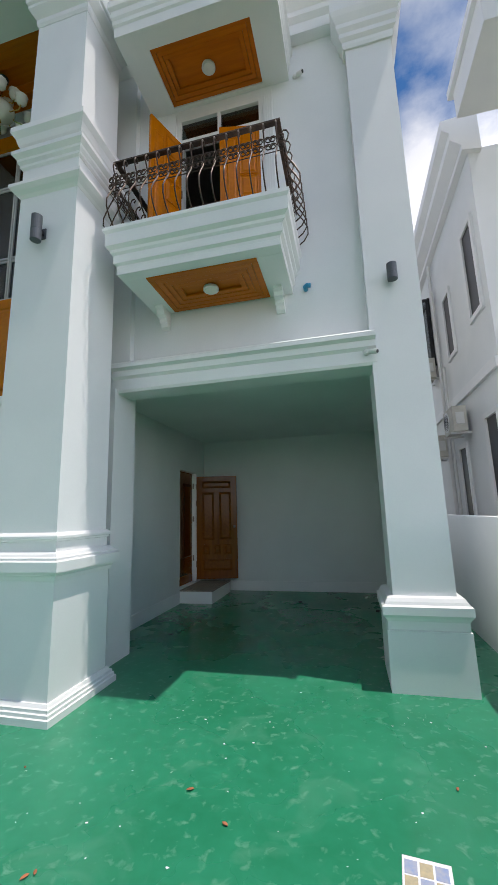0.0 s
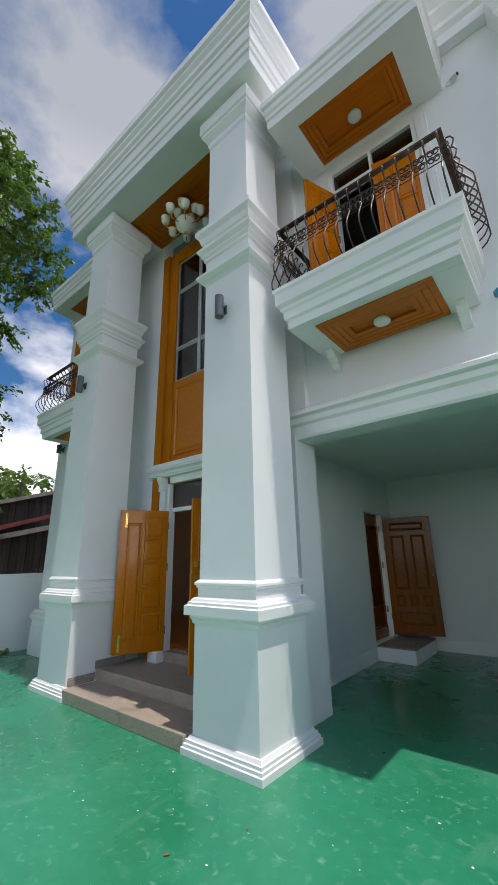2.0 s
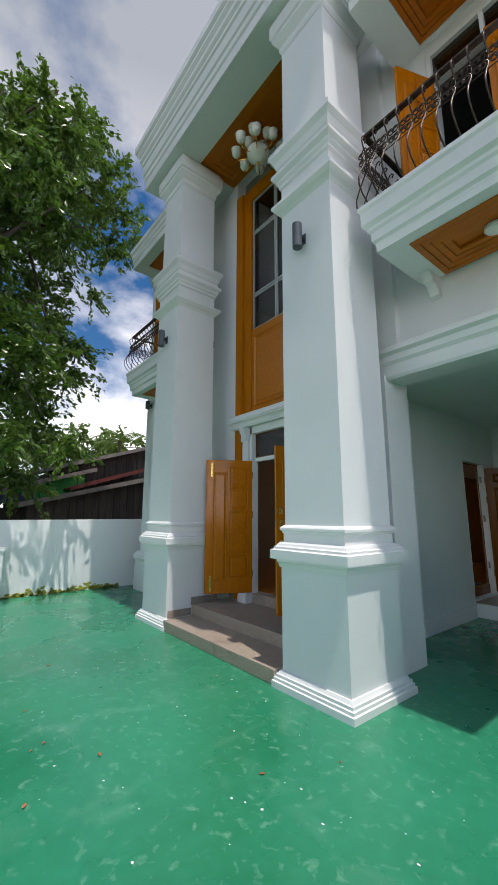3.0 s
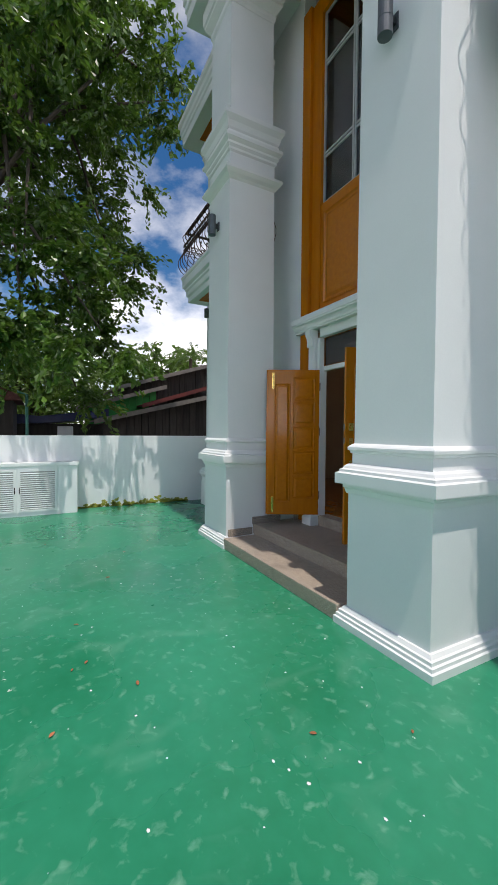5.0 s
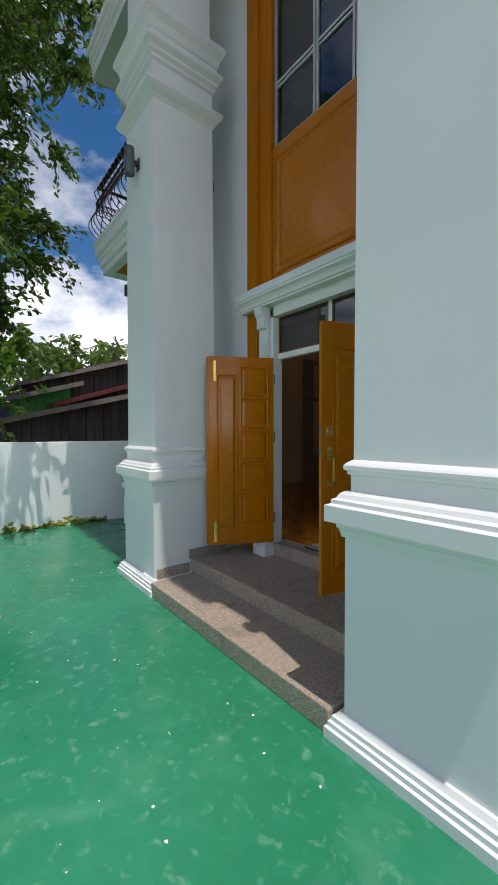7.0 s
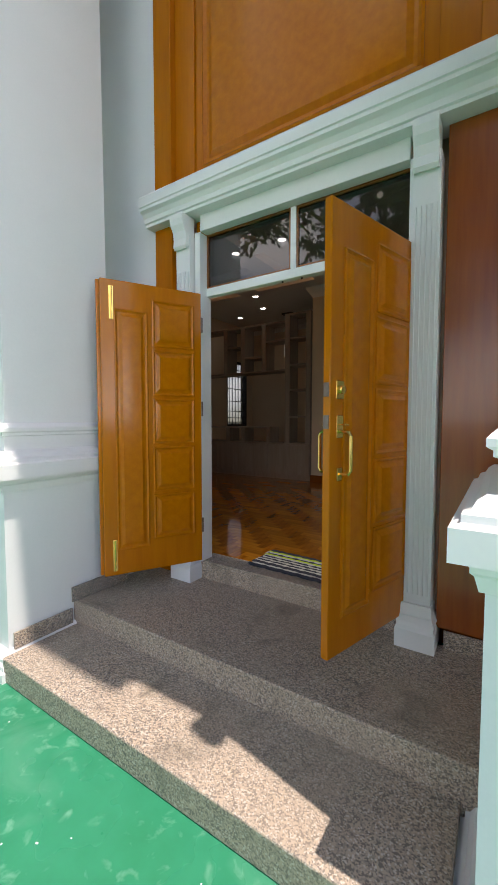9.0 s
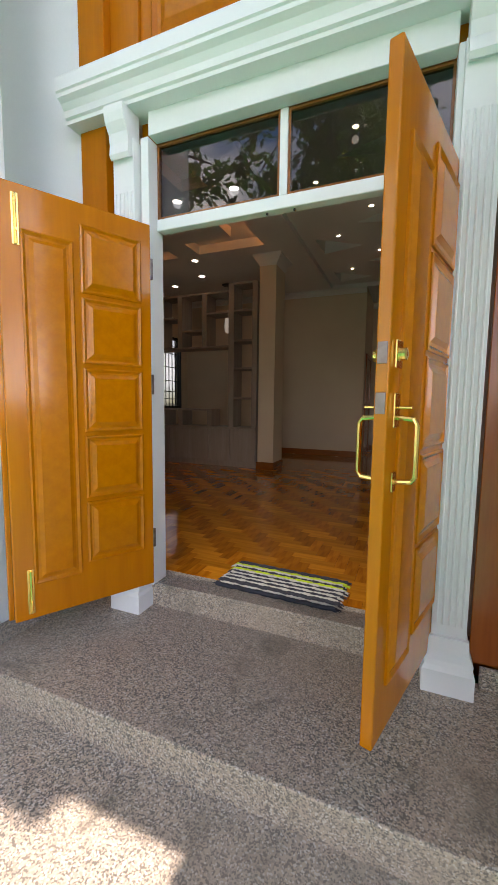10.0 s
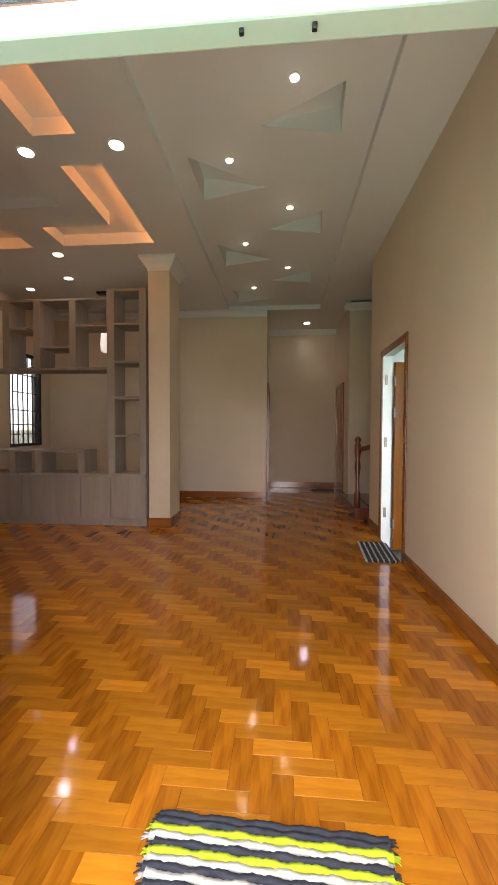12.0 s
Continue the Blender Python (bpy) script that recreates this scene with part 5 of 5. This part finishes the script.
# ---- neighbour house ----
NX = 3.0
nb = thing("neighbour_house", NX, 9, 0, "white rendered two-storey neighbouring house with black windows", "house")
part("wall", boxes([(0, 5, -1.5, 9, 0, 8.1)]), WHITE, nb)
part("eave", extrude([(0.2, 8.0), (-0.12, 8.05), (-0.12, 8.15), (-0.3, 8.3), (-0.3, 8.45), (-0.42, 8.55), (-0.42, 8.75), (0.2, 8.8)], -1.6, 9, "y"), TRIM, nb)
part("parapet_block", boxes([(-0.35, 1.2, -3.6, -2.2, 8.1, 9.0), (-0.42, 1.2, -3.7, -2.1, 8.6, 8.75)], 0.01), TRIM, nb)
part("band", boxes([(-0.06, 0, -1.5, 9, 3.9, 4.1)], 0.01), TRIM, nb)
for y, z0, z1, w in ((-0.9, 5.2, 6.9, 0.55), (0.9, 5.1, 6.5, 0.5), (-0.9, 1.7, 3.2, 0.55), (1.0, 1.0, 2.9, 0.5)):
    w_ob = part("window", boxes([(-0.05, 0, y - w / 2 - 0.1, y - w / 2, z0 - 0.1, z1 + 0.1), (-0.05, 0, y + w / 2, y + w / 2 + 0.1, z0 - 0.1, z1 + 0.1), (-0.05, 0, y - w / 2, y + w / 2, z0 - 0.1, z0), (-0.05, 0, y - w / 2, y + w / 2, z1, z1 + 0.1)], 0.005), TRIM, nb)
    part("window_pane", boxes([(-0.012, -0.004, y - w / 2, y + w / 2, z0, z1)]), BLACK, w_ob)
cas = part("casement_window", boxes([(-0.06, 0.0, 2.5, 3.5, 5.4, 5.48), (-0.06, 0, 2.5, 3.5, 7.3, 7.4), (-0.06, 0, 2.5, 2.58, 5.48, 7.3), (-0.06, 0, 3.42, 3.5, 5.48, 7.3)], 0.004), BLACK, nb)
part("sash", boxes([(-0.62, -0.06, 2.46, 2.50, 5.42, 5.5), (-0.62, -0.06, 2.46, 2.50, 7.28, 7.36), (-0.62, -0.55, 2.46, 2.50, 5.5, 7.28), (-0.12, -0.06, 2.46, 2.50, 5.5, 7.28)], 0.004), BLACK, cas)
pane("window_pane", boxes([(-0.55, -0.12, 2.475, 2.482, 5.5, 7.28)]), GLASS, cas)
part("downpipe", tube([(-0.08, 1.9, 1.0), (-0.08, 1.9, 8.0)], 0.045, 8), PVC, nb)
part("downpipe", tube([(-0.08, 1.55, 1.0), (-0.08, 1.55, 5.0)], 0.03, 8), PVC, nb)


def ac_unit(y, z):
    t = thing("air_conditioner", NX - 0.02, y, z, "ivory outdoor air conditioner unit on wall brackets", "air conditioner", group="outdoor air conditioners")
    part("body", boxes([(-0.36, -0.08, -0.38, 0.38, 0, 0.54)], 0.015), AC_BODY, t)
    g = part("fan_guard", lathe([(0.22, 0), (0.22, 0.012), (0.20, 0.014)], 24), PVC, t, loc=pose(-0.362, 0.08, 0.27, 0, -90, 0))
    for r in (0.05, 0.09, 0.13, 0.17):
        part("guard_ring", tube([(r * math.cos(a * 0.3142), r * math.sin(a * 0.3142), 0.018) for a in range(21)], 0.004, 4), BLACK, g)
    part("end_cover", boxes([(-0.30, -0.14, -0.40, -0.38, 0.15, 0.40)], 0.008), PVC, t)
    part("bracket", boxes([(-0.40, 0.0, -0.32, -0.28, -0.04, 0.0)], 0.003), PVC, t)
    part("bracket", boxes([(-0.40, 0.0, 0.28, 0.32, -0.04, 0.0)], 0.003), PVC, t)


ac_unit(11.6, 5.0)
ac_unit(9.55, 3.15)
ac_unit(11.3, 2.85)

# ---- houses beyond the boundary wall ----
def shack(cx, cy, w, d, h0, h1, label, roof_m, wall_m, edge_m=ROOFEDGE):
    """A lean plank house: boards, pitched tin roof with grey edge boards. w runs along y."""
    t = thing("wooden_house", cx, cy, 0, label, "house", group="wooden houses")
    nplank = int(w / 0.22)
    for i in range(nplank):
        y = -w / 2 + (i + 0.5) * w / nplank
        part("plank", boxes([(d / 2 - 0.03, d / 2 + 0.012 * (i % 2), y - w / nplank / 2 + 0.006, y + w / nplank / 2 - 0.006, 0, h0 + (h1 - h0) * (i + 0.5) / nplank)]), wall_m, t)
    part("wall_core", extrude([(-w / 2, 0), (w / 2, 0), (w / 2, h1 - 0.05), (-w / 2, h0 - 0.05)], -d / 2, d / 2 - 0.04), OLDWOOD, t)
    part("roof", extrude([(-w / 2 - 0.3, h0 - 0.02), (w / 2 + 0.3, h1 + 0.02), (w / 2 + 0.3, h1 + 0.08), (-w / 2 - 0.3, h0 + 0.04)], -d / 2 - 0.2, d / 2 + 0.35), roof_m, t)
    part("edge_board", extrude([(-w / 2 - 0.3, h0 - 0.08), (w / 2 + 0.3, h1 - 0.04), (w / 2 + 0.3, h1 + 0.10), (-w / 2 - 0.3, h0 + 0.06)], d / 2 + 0.35, d / 2 + 0.38), edge_m, t)
    return t


shack(-13.4, 5.6, 5.4, 1.2, 1.86, 3.30, "weathered dark plank house with low tin roof", RUST, OLDWOOD)
shack(-16.8, 6.9, 6.0, 2.6, 3.13, 5.14, "dark wooden house with a rusty tin roof", RUST, OLDWOOD)
shack(-15.05, 3.8, 2.4, 0.5, 2.34, 3.18, "small house front with bright green boards", ROOFEDGE, GREENPAINT)
shack(-14.5, 5.6, 2.0, 0.5, 2.46, 3.24, "lean-to with a dark red tin roof", REDTIN, OLDWOOD, REDTIN)
tp = thing("tarpaulin_shed", -15.0, 1.2, 0, "low shed under a dark blue tarpaulin", "shed")
part("tarpaulin", extrude([(-2.0, 1.95), (-1.0, 2.1), (0, 2.02), (1.0, 2.15), (2.0, 2.3), (2.0, 2.05), (1.0, 1.9), (0, 1.8), (-2.0, 1.75)], -1.2, 1.2), BLUETARP, tp)
part("wall", boxes([(-1.2, 1.0, -2.0, 2.0, 0, 1.8)]), OLDWOOD, tp)
part("hanging_cloth", boxes([(1.02, 1.06, 0.5, 0.95, 1.35, 1.72)], 0.01), PAPER, tp)
rb = thing("market_stall", -12.25, -0.25, 0, "roadside shed with red roof and green pipe post", "shed")
part("wall", boxes([(-1.0, 0.6, -1.4, 0.9, 0, 2.3)]), OLDWOOD, rb)
part("roof", extrude([(-1.6, 2.3), (1.1, 2.3), (1.0, 2.45), (-0.2, 3.0), (-1.6, 3.0)], -1.2, 0.9), REDTIN, rb)
part("post", tube([(0.95, 1.2, 0), (0.95, 1.2, 2.45), (0.95, 1.0, 2.5)], 0.035, 8), mk("green_pipe", (0.05, 0.22, 0.17), (0.04, 0.16, 0.13), 6.0, 0.5), rb)


# ---- trees ----
def leaf_mesh(name, centres, axes, sizes, material, parent, label, seed):
    """Many small folded leaves as one mesh."""
    r = np.random.default_rng(seed)
    k = len(centres)
    d = axes / np.linalg.norm(axes, axis=1, keepdims=True)
    up = r.normal(size=(k, 3)) * 1.2 + np.array([0, 0, 1.0])
    side = np.cross(d, up)
    side /= np.linalg.norm(side, axis=1, keepdims=True) + 1e-9
    nrm = np.cross(side, d)
    L, W = sizes[:, None], sizes[:, None] * r.uniform(0.20, 0.30, (k, 1))
    v = np.stack([centres - d * L * 0.5, centres + side * W + nrm * W * 0.3, centres + d * L * 0.5, centres - side * W + nrm * W * 0.3], 1).reshape(-1, 3)
    i = np.arange(k)[:, None] * 4
    f = np.concatenate([i + np.array([[0, 1, 2]]), i + np.array([[0, 2, 3]])], 0)
    me = bpy.data.meshes.new(name)
    me.from_pydata(v.tolist(), [], f.tolist())
    me.materials.append(material)
    ob = new(name, me)
    ob.parent = parent
    return tagged(ob, label, kind="stuff")


def tree(name, x, y, h, rx, ry, low, leaves, size, seed, label, skew=(0, 0), mat=LEAF):
    t = thing(name, x, y, -0.06, label, "tree")
    r = random.Random(seed)
    rn = np.random.default_rng(seed)
    pts = [(0, 0, 0), (0.1, 0.05, h * 0.15), (-0.05, 0.15, h * 0.3), (0.1 + skew[0] * 0.3, skew[1] * 0.3, h * 0.5), (skew[0] * 0.6, skew[1] * 0.6, h * 0.75), (skew[0], skew[1], h * 0.95)]
    part("trunk", tube(pts, 0.24, 10, taper=0.18), BARK, t, smooth=True)
    tips = []
    for i in range(46):
        f = r.uniform(0.22, 0.95)
        seg = f * 5
        a, b = Vector(pts[min(4, int(seg))]), Vector(pts[min(5, int(seg) + 1)])
        p0 = a.lerp(b, seg - int(seg))
        ang = r.uniform(0, 2 * math.pi)
        z1 = low + (h - low) * r.random() ** 0.85
        q = (z1 - low) / (h - low)
        reach = math.sqrt(max(0.05, 1 - (2 * q - 0.85) ** 2 * 0.7)) * r.uniform(0.55, 1.0)
        p1 = Vector((skew[0] * (0.5 + 0.5 * q) + rx * reach * math.cos(ang), skew[1] * (0.5 + 0.5 * q) + ry * reach * math.sin(ang), z1))
        mid = p0.lerp(p1, 0.5) + Vector((0, 0, 0.5))
        limb = [p0.lerp(mid, 0.5), mid, mid.lerp(p1, 0.6), p1]
        part("limb", tube([p0] + limb, 0.07, 6, taper=0.2), BARK, t, smooth=True)
        for w in (mid, mid.lerp(p1, 0.4), mid.lerp(p1, 0.75), p1, p1):
            tips.append(w + Vector((r.gauss(0, 0.35), r.gauss(0, 0.35), r.gauss(0, 0.35))))
    # sprays: drooping twigs from each tip, leaves set along them
    per = leaves // (len(tips) * 9)
    cs, ax = [], []
    for tip in tips:
        for s in range(9):
            d = Vector((r.gauss(0, 1), r.gauss(0, 1), r.gauss(-0.1, 0.6))).normalized()
            ln = r.uniform(0.5, 1.15)
            for j in range(per):
                u = (j + 0.5) / per
                p = tip + d * ln * u + Vector((0, 0, -0.35 * ln * u * u)) + Vector((r.gauss(0, 0.05), r.gauss(0, 0.05), r.gauss(0, 0.05)))
                cs.append(p)
                ax.append(d + Vector((r.gauss(0, 0.7), r.gauss(0, 0.7), r.gauss(-0.5, 0.4))))
    cs, ax = np.array(cs), np.array(ax)
    leaf_mesh("crown", cs, ax, rn.uniform(0.7, 1.3, len(cs)) * size, mat, t, "dense dark green leafy crown", seed)
    return t


tree("broadleaf_tree", -10.2, -1.3, 13.2, 4.5, 4.3, 2.3, 78000, 0.16, 3, "tall broadleaf tree with drooping green foliage", (-1.5, 2.9))
tree("street_tree", -5.6, -7.0, 14.0, 3.2, 3.2, 3.6, 30000, 0.22, 7, "leafy broadleaf tree across the street")
tree("far_shrub", -21.0, 1.0, 5.6, 3.0, 4.2, 0.8, 16000, 0.24, 11, "bright green bushy shrub beyond the houses", mat=LEAF2)
tree("far_tree", -30.0, 10.0, 8.0, 4.5, 6.5, 2.0, 12000, 0.36, 13, "distant rounded tree behind the roofs", mat=LEAF2)

# palm
pm = thing("palm_tree", -24, 9.5, 0, "distant palm tree with feathery fronds", "tree")
part("trunk", tube([(0, 0, 0), (0.1, 0, 3), (0, 0.1, 6.2)], 0.16, 8, taper=0.7), BARK, pm)
rp = random.Random(5)
for k in range(14):
    a = k / 14 * 6.283 + rp.uniform(-0.2, 0.2)
    el = rp.uniform(0.2, 1.1)
    bm = bmesh.new()
    pts = [Vector((math.cos(a) * 2.0 * u, math.sin(a) * 2.0 * u, 6.2 + el * 1.6 * u - 1.6 * u * u)) for u in (0, 0.2, 0.4, 0.6, 0.8, 1.0)]
    tube(pts, 0.02, 4, bm)
    for j in range(22):
        u = 0.12 + 0.86 * j / 22
        p = pts[int(u * 5)].lerp(pts[min(5, int(u * 5) + 1)], u * 5 - int(u * 5))
        for sg in (-1, 1):
            o = Vector((-math.sin(a) * sg, math.cos(a) * sg, -0.5)) * 0.5 * (1.1 - u) + Vector((math.cos(a), math.sin(a), 0)) * 0.2
            w = Vector((math.cos(a), math.sin(a), 0)) * 0.03
            bm.faces.new([bm.verts.new(q) for q in (p, p + o * 0.5 + w, p + o, p + o * 0.5 - w)])
    part("frond", bm, LEAF2, pm)


# ---- parquet: herringbone blocks ----
def parquet():
    W, N = 0.077, 3
    L = W * N
    gap = 0.0006
    owner = tagged(new("parquet_floor"), "glossy honey-brown herringbone parquet floor", kind="structure")
    base = {}
    # v blocks take the darker copy, their sideways shading painted in
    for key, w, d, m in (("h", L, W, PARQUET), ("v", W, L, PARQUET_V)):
        bm = loft(0, 0, [(w / 2 - gap, d / 2 - gap, -0.012), (w / 2 - gap, d / 2 - gap, -0.0003), (w / 2 - gap - 0.0004, d / 2 - gap - 0.0004, 0.0)])
        me = bpy.data.meshes.new("block")
        finish(bm, False).to_mesh(me)
        bm.free()
        me.materials.append(m)
        base[key] = me
    x0, y0, x1, y1 = -8.3, 4.863, -2.87, 12.42
    near, rest = [], {"h": [], "v": []}
    for j in range(-6, int((y1 - y0) / W) + 6):
        for i in range(-6, int((x1 - x0) / W) + 6):
            k = (i - j) % (2 * N)
            if k == 0:
                key, cx, cy, hw, hd = "h", i * W + L / 2, j * W + W / 2, L / 2, W / 2
            elif k == 2 * N - 1:
                key, cx, cy, hw, hd = "v", i * W + W / 2, j * W + L / 2, W / 2, L / 2
            else:
                continue
            X, Y = x1 - cx, y0 + cy
            if X - hw < x0 or X + hw > x1 + 0.3 or Y - hd < y0 - 0.3 or Y + hd > y1:
                continue
            # trim at the threshold and the side wall
            a, b, c, d = max(X - hw, x0), min(X + hw, x1), max(Y - hd, y0), min(Y + hd, y1)
            if b - a < 0.02 or d - c < 0.02 or Y > 11.0 and (X < -4.2):
                continue
            whole = b - a > 2 * hw - 1e-6 and d - c > 2 * hd - 1e-6
            if whole and -5.0 < X < -3.0 and Y < 8.2 and len(near) < 300:
                near.append((key, X, Y))
            else:
                rest[key].append((a, b, c, d))
    for key, X, Y in near:
        o = new("block", base[key])
        o.parent = owner
        o.location = (X, Y, FZ)
    # merged blocks keep the same lighter h and painted-darker v colours
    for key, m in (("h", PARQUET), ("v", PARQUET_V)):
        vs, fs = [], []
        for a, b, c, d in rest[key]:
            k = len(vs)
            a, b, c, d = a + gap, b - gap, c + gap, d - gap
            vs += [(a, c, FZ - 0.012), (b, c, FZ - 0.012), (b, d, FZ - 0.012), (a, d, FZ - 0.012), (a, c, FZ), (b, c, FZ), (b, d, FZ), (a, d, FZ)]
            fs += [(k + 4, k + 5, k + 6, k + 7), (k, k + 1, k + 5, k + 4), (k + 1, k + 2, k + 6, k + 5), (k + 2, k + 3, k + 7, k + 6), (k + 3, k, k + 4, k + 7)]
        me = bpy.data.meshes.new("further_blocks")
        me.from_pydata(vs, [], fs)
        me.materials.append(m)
        o = new("further_blocks", me)
        o.parent = owner
        tagged(o, "parquet blocks further into the hall", kind="stuff")


parquet()
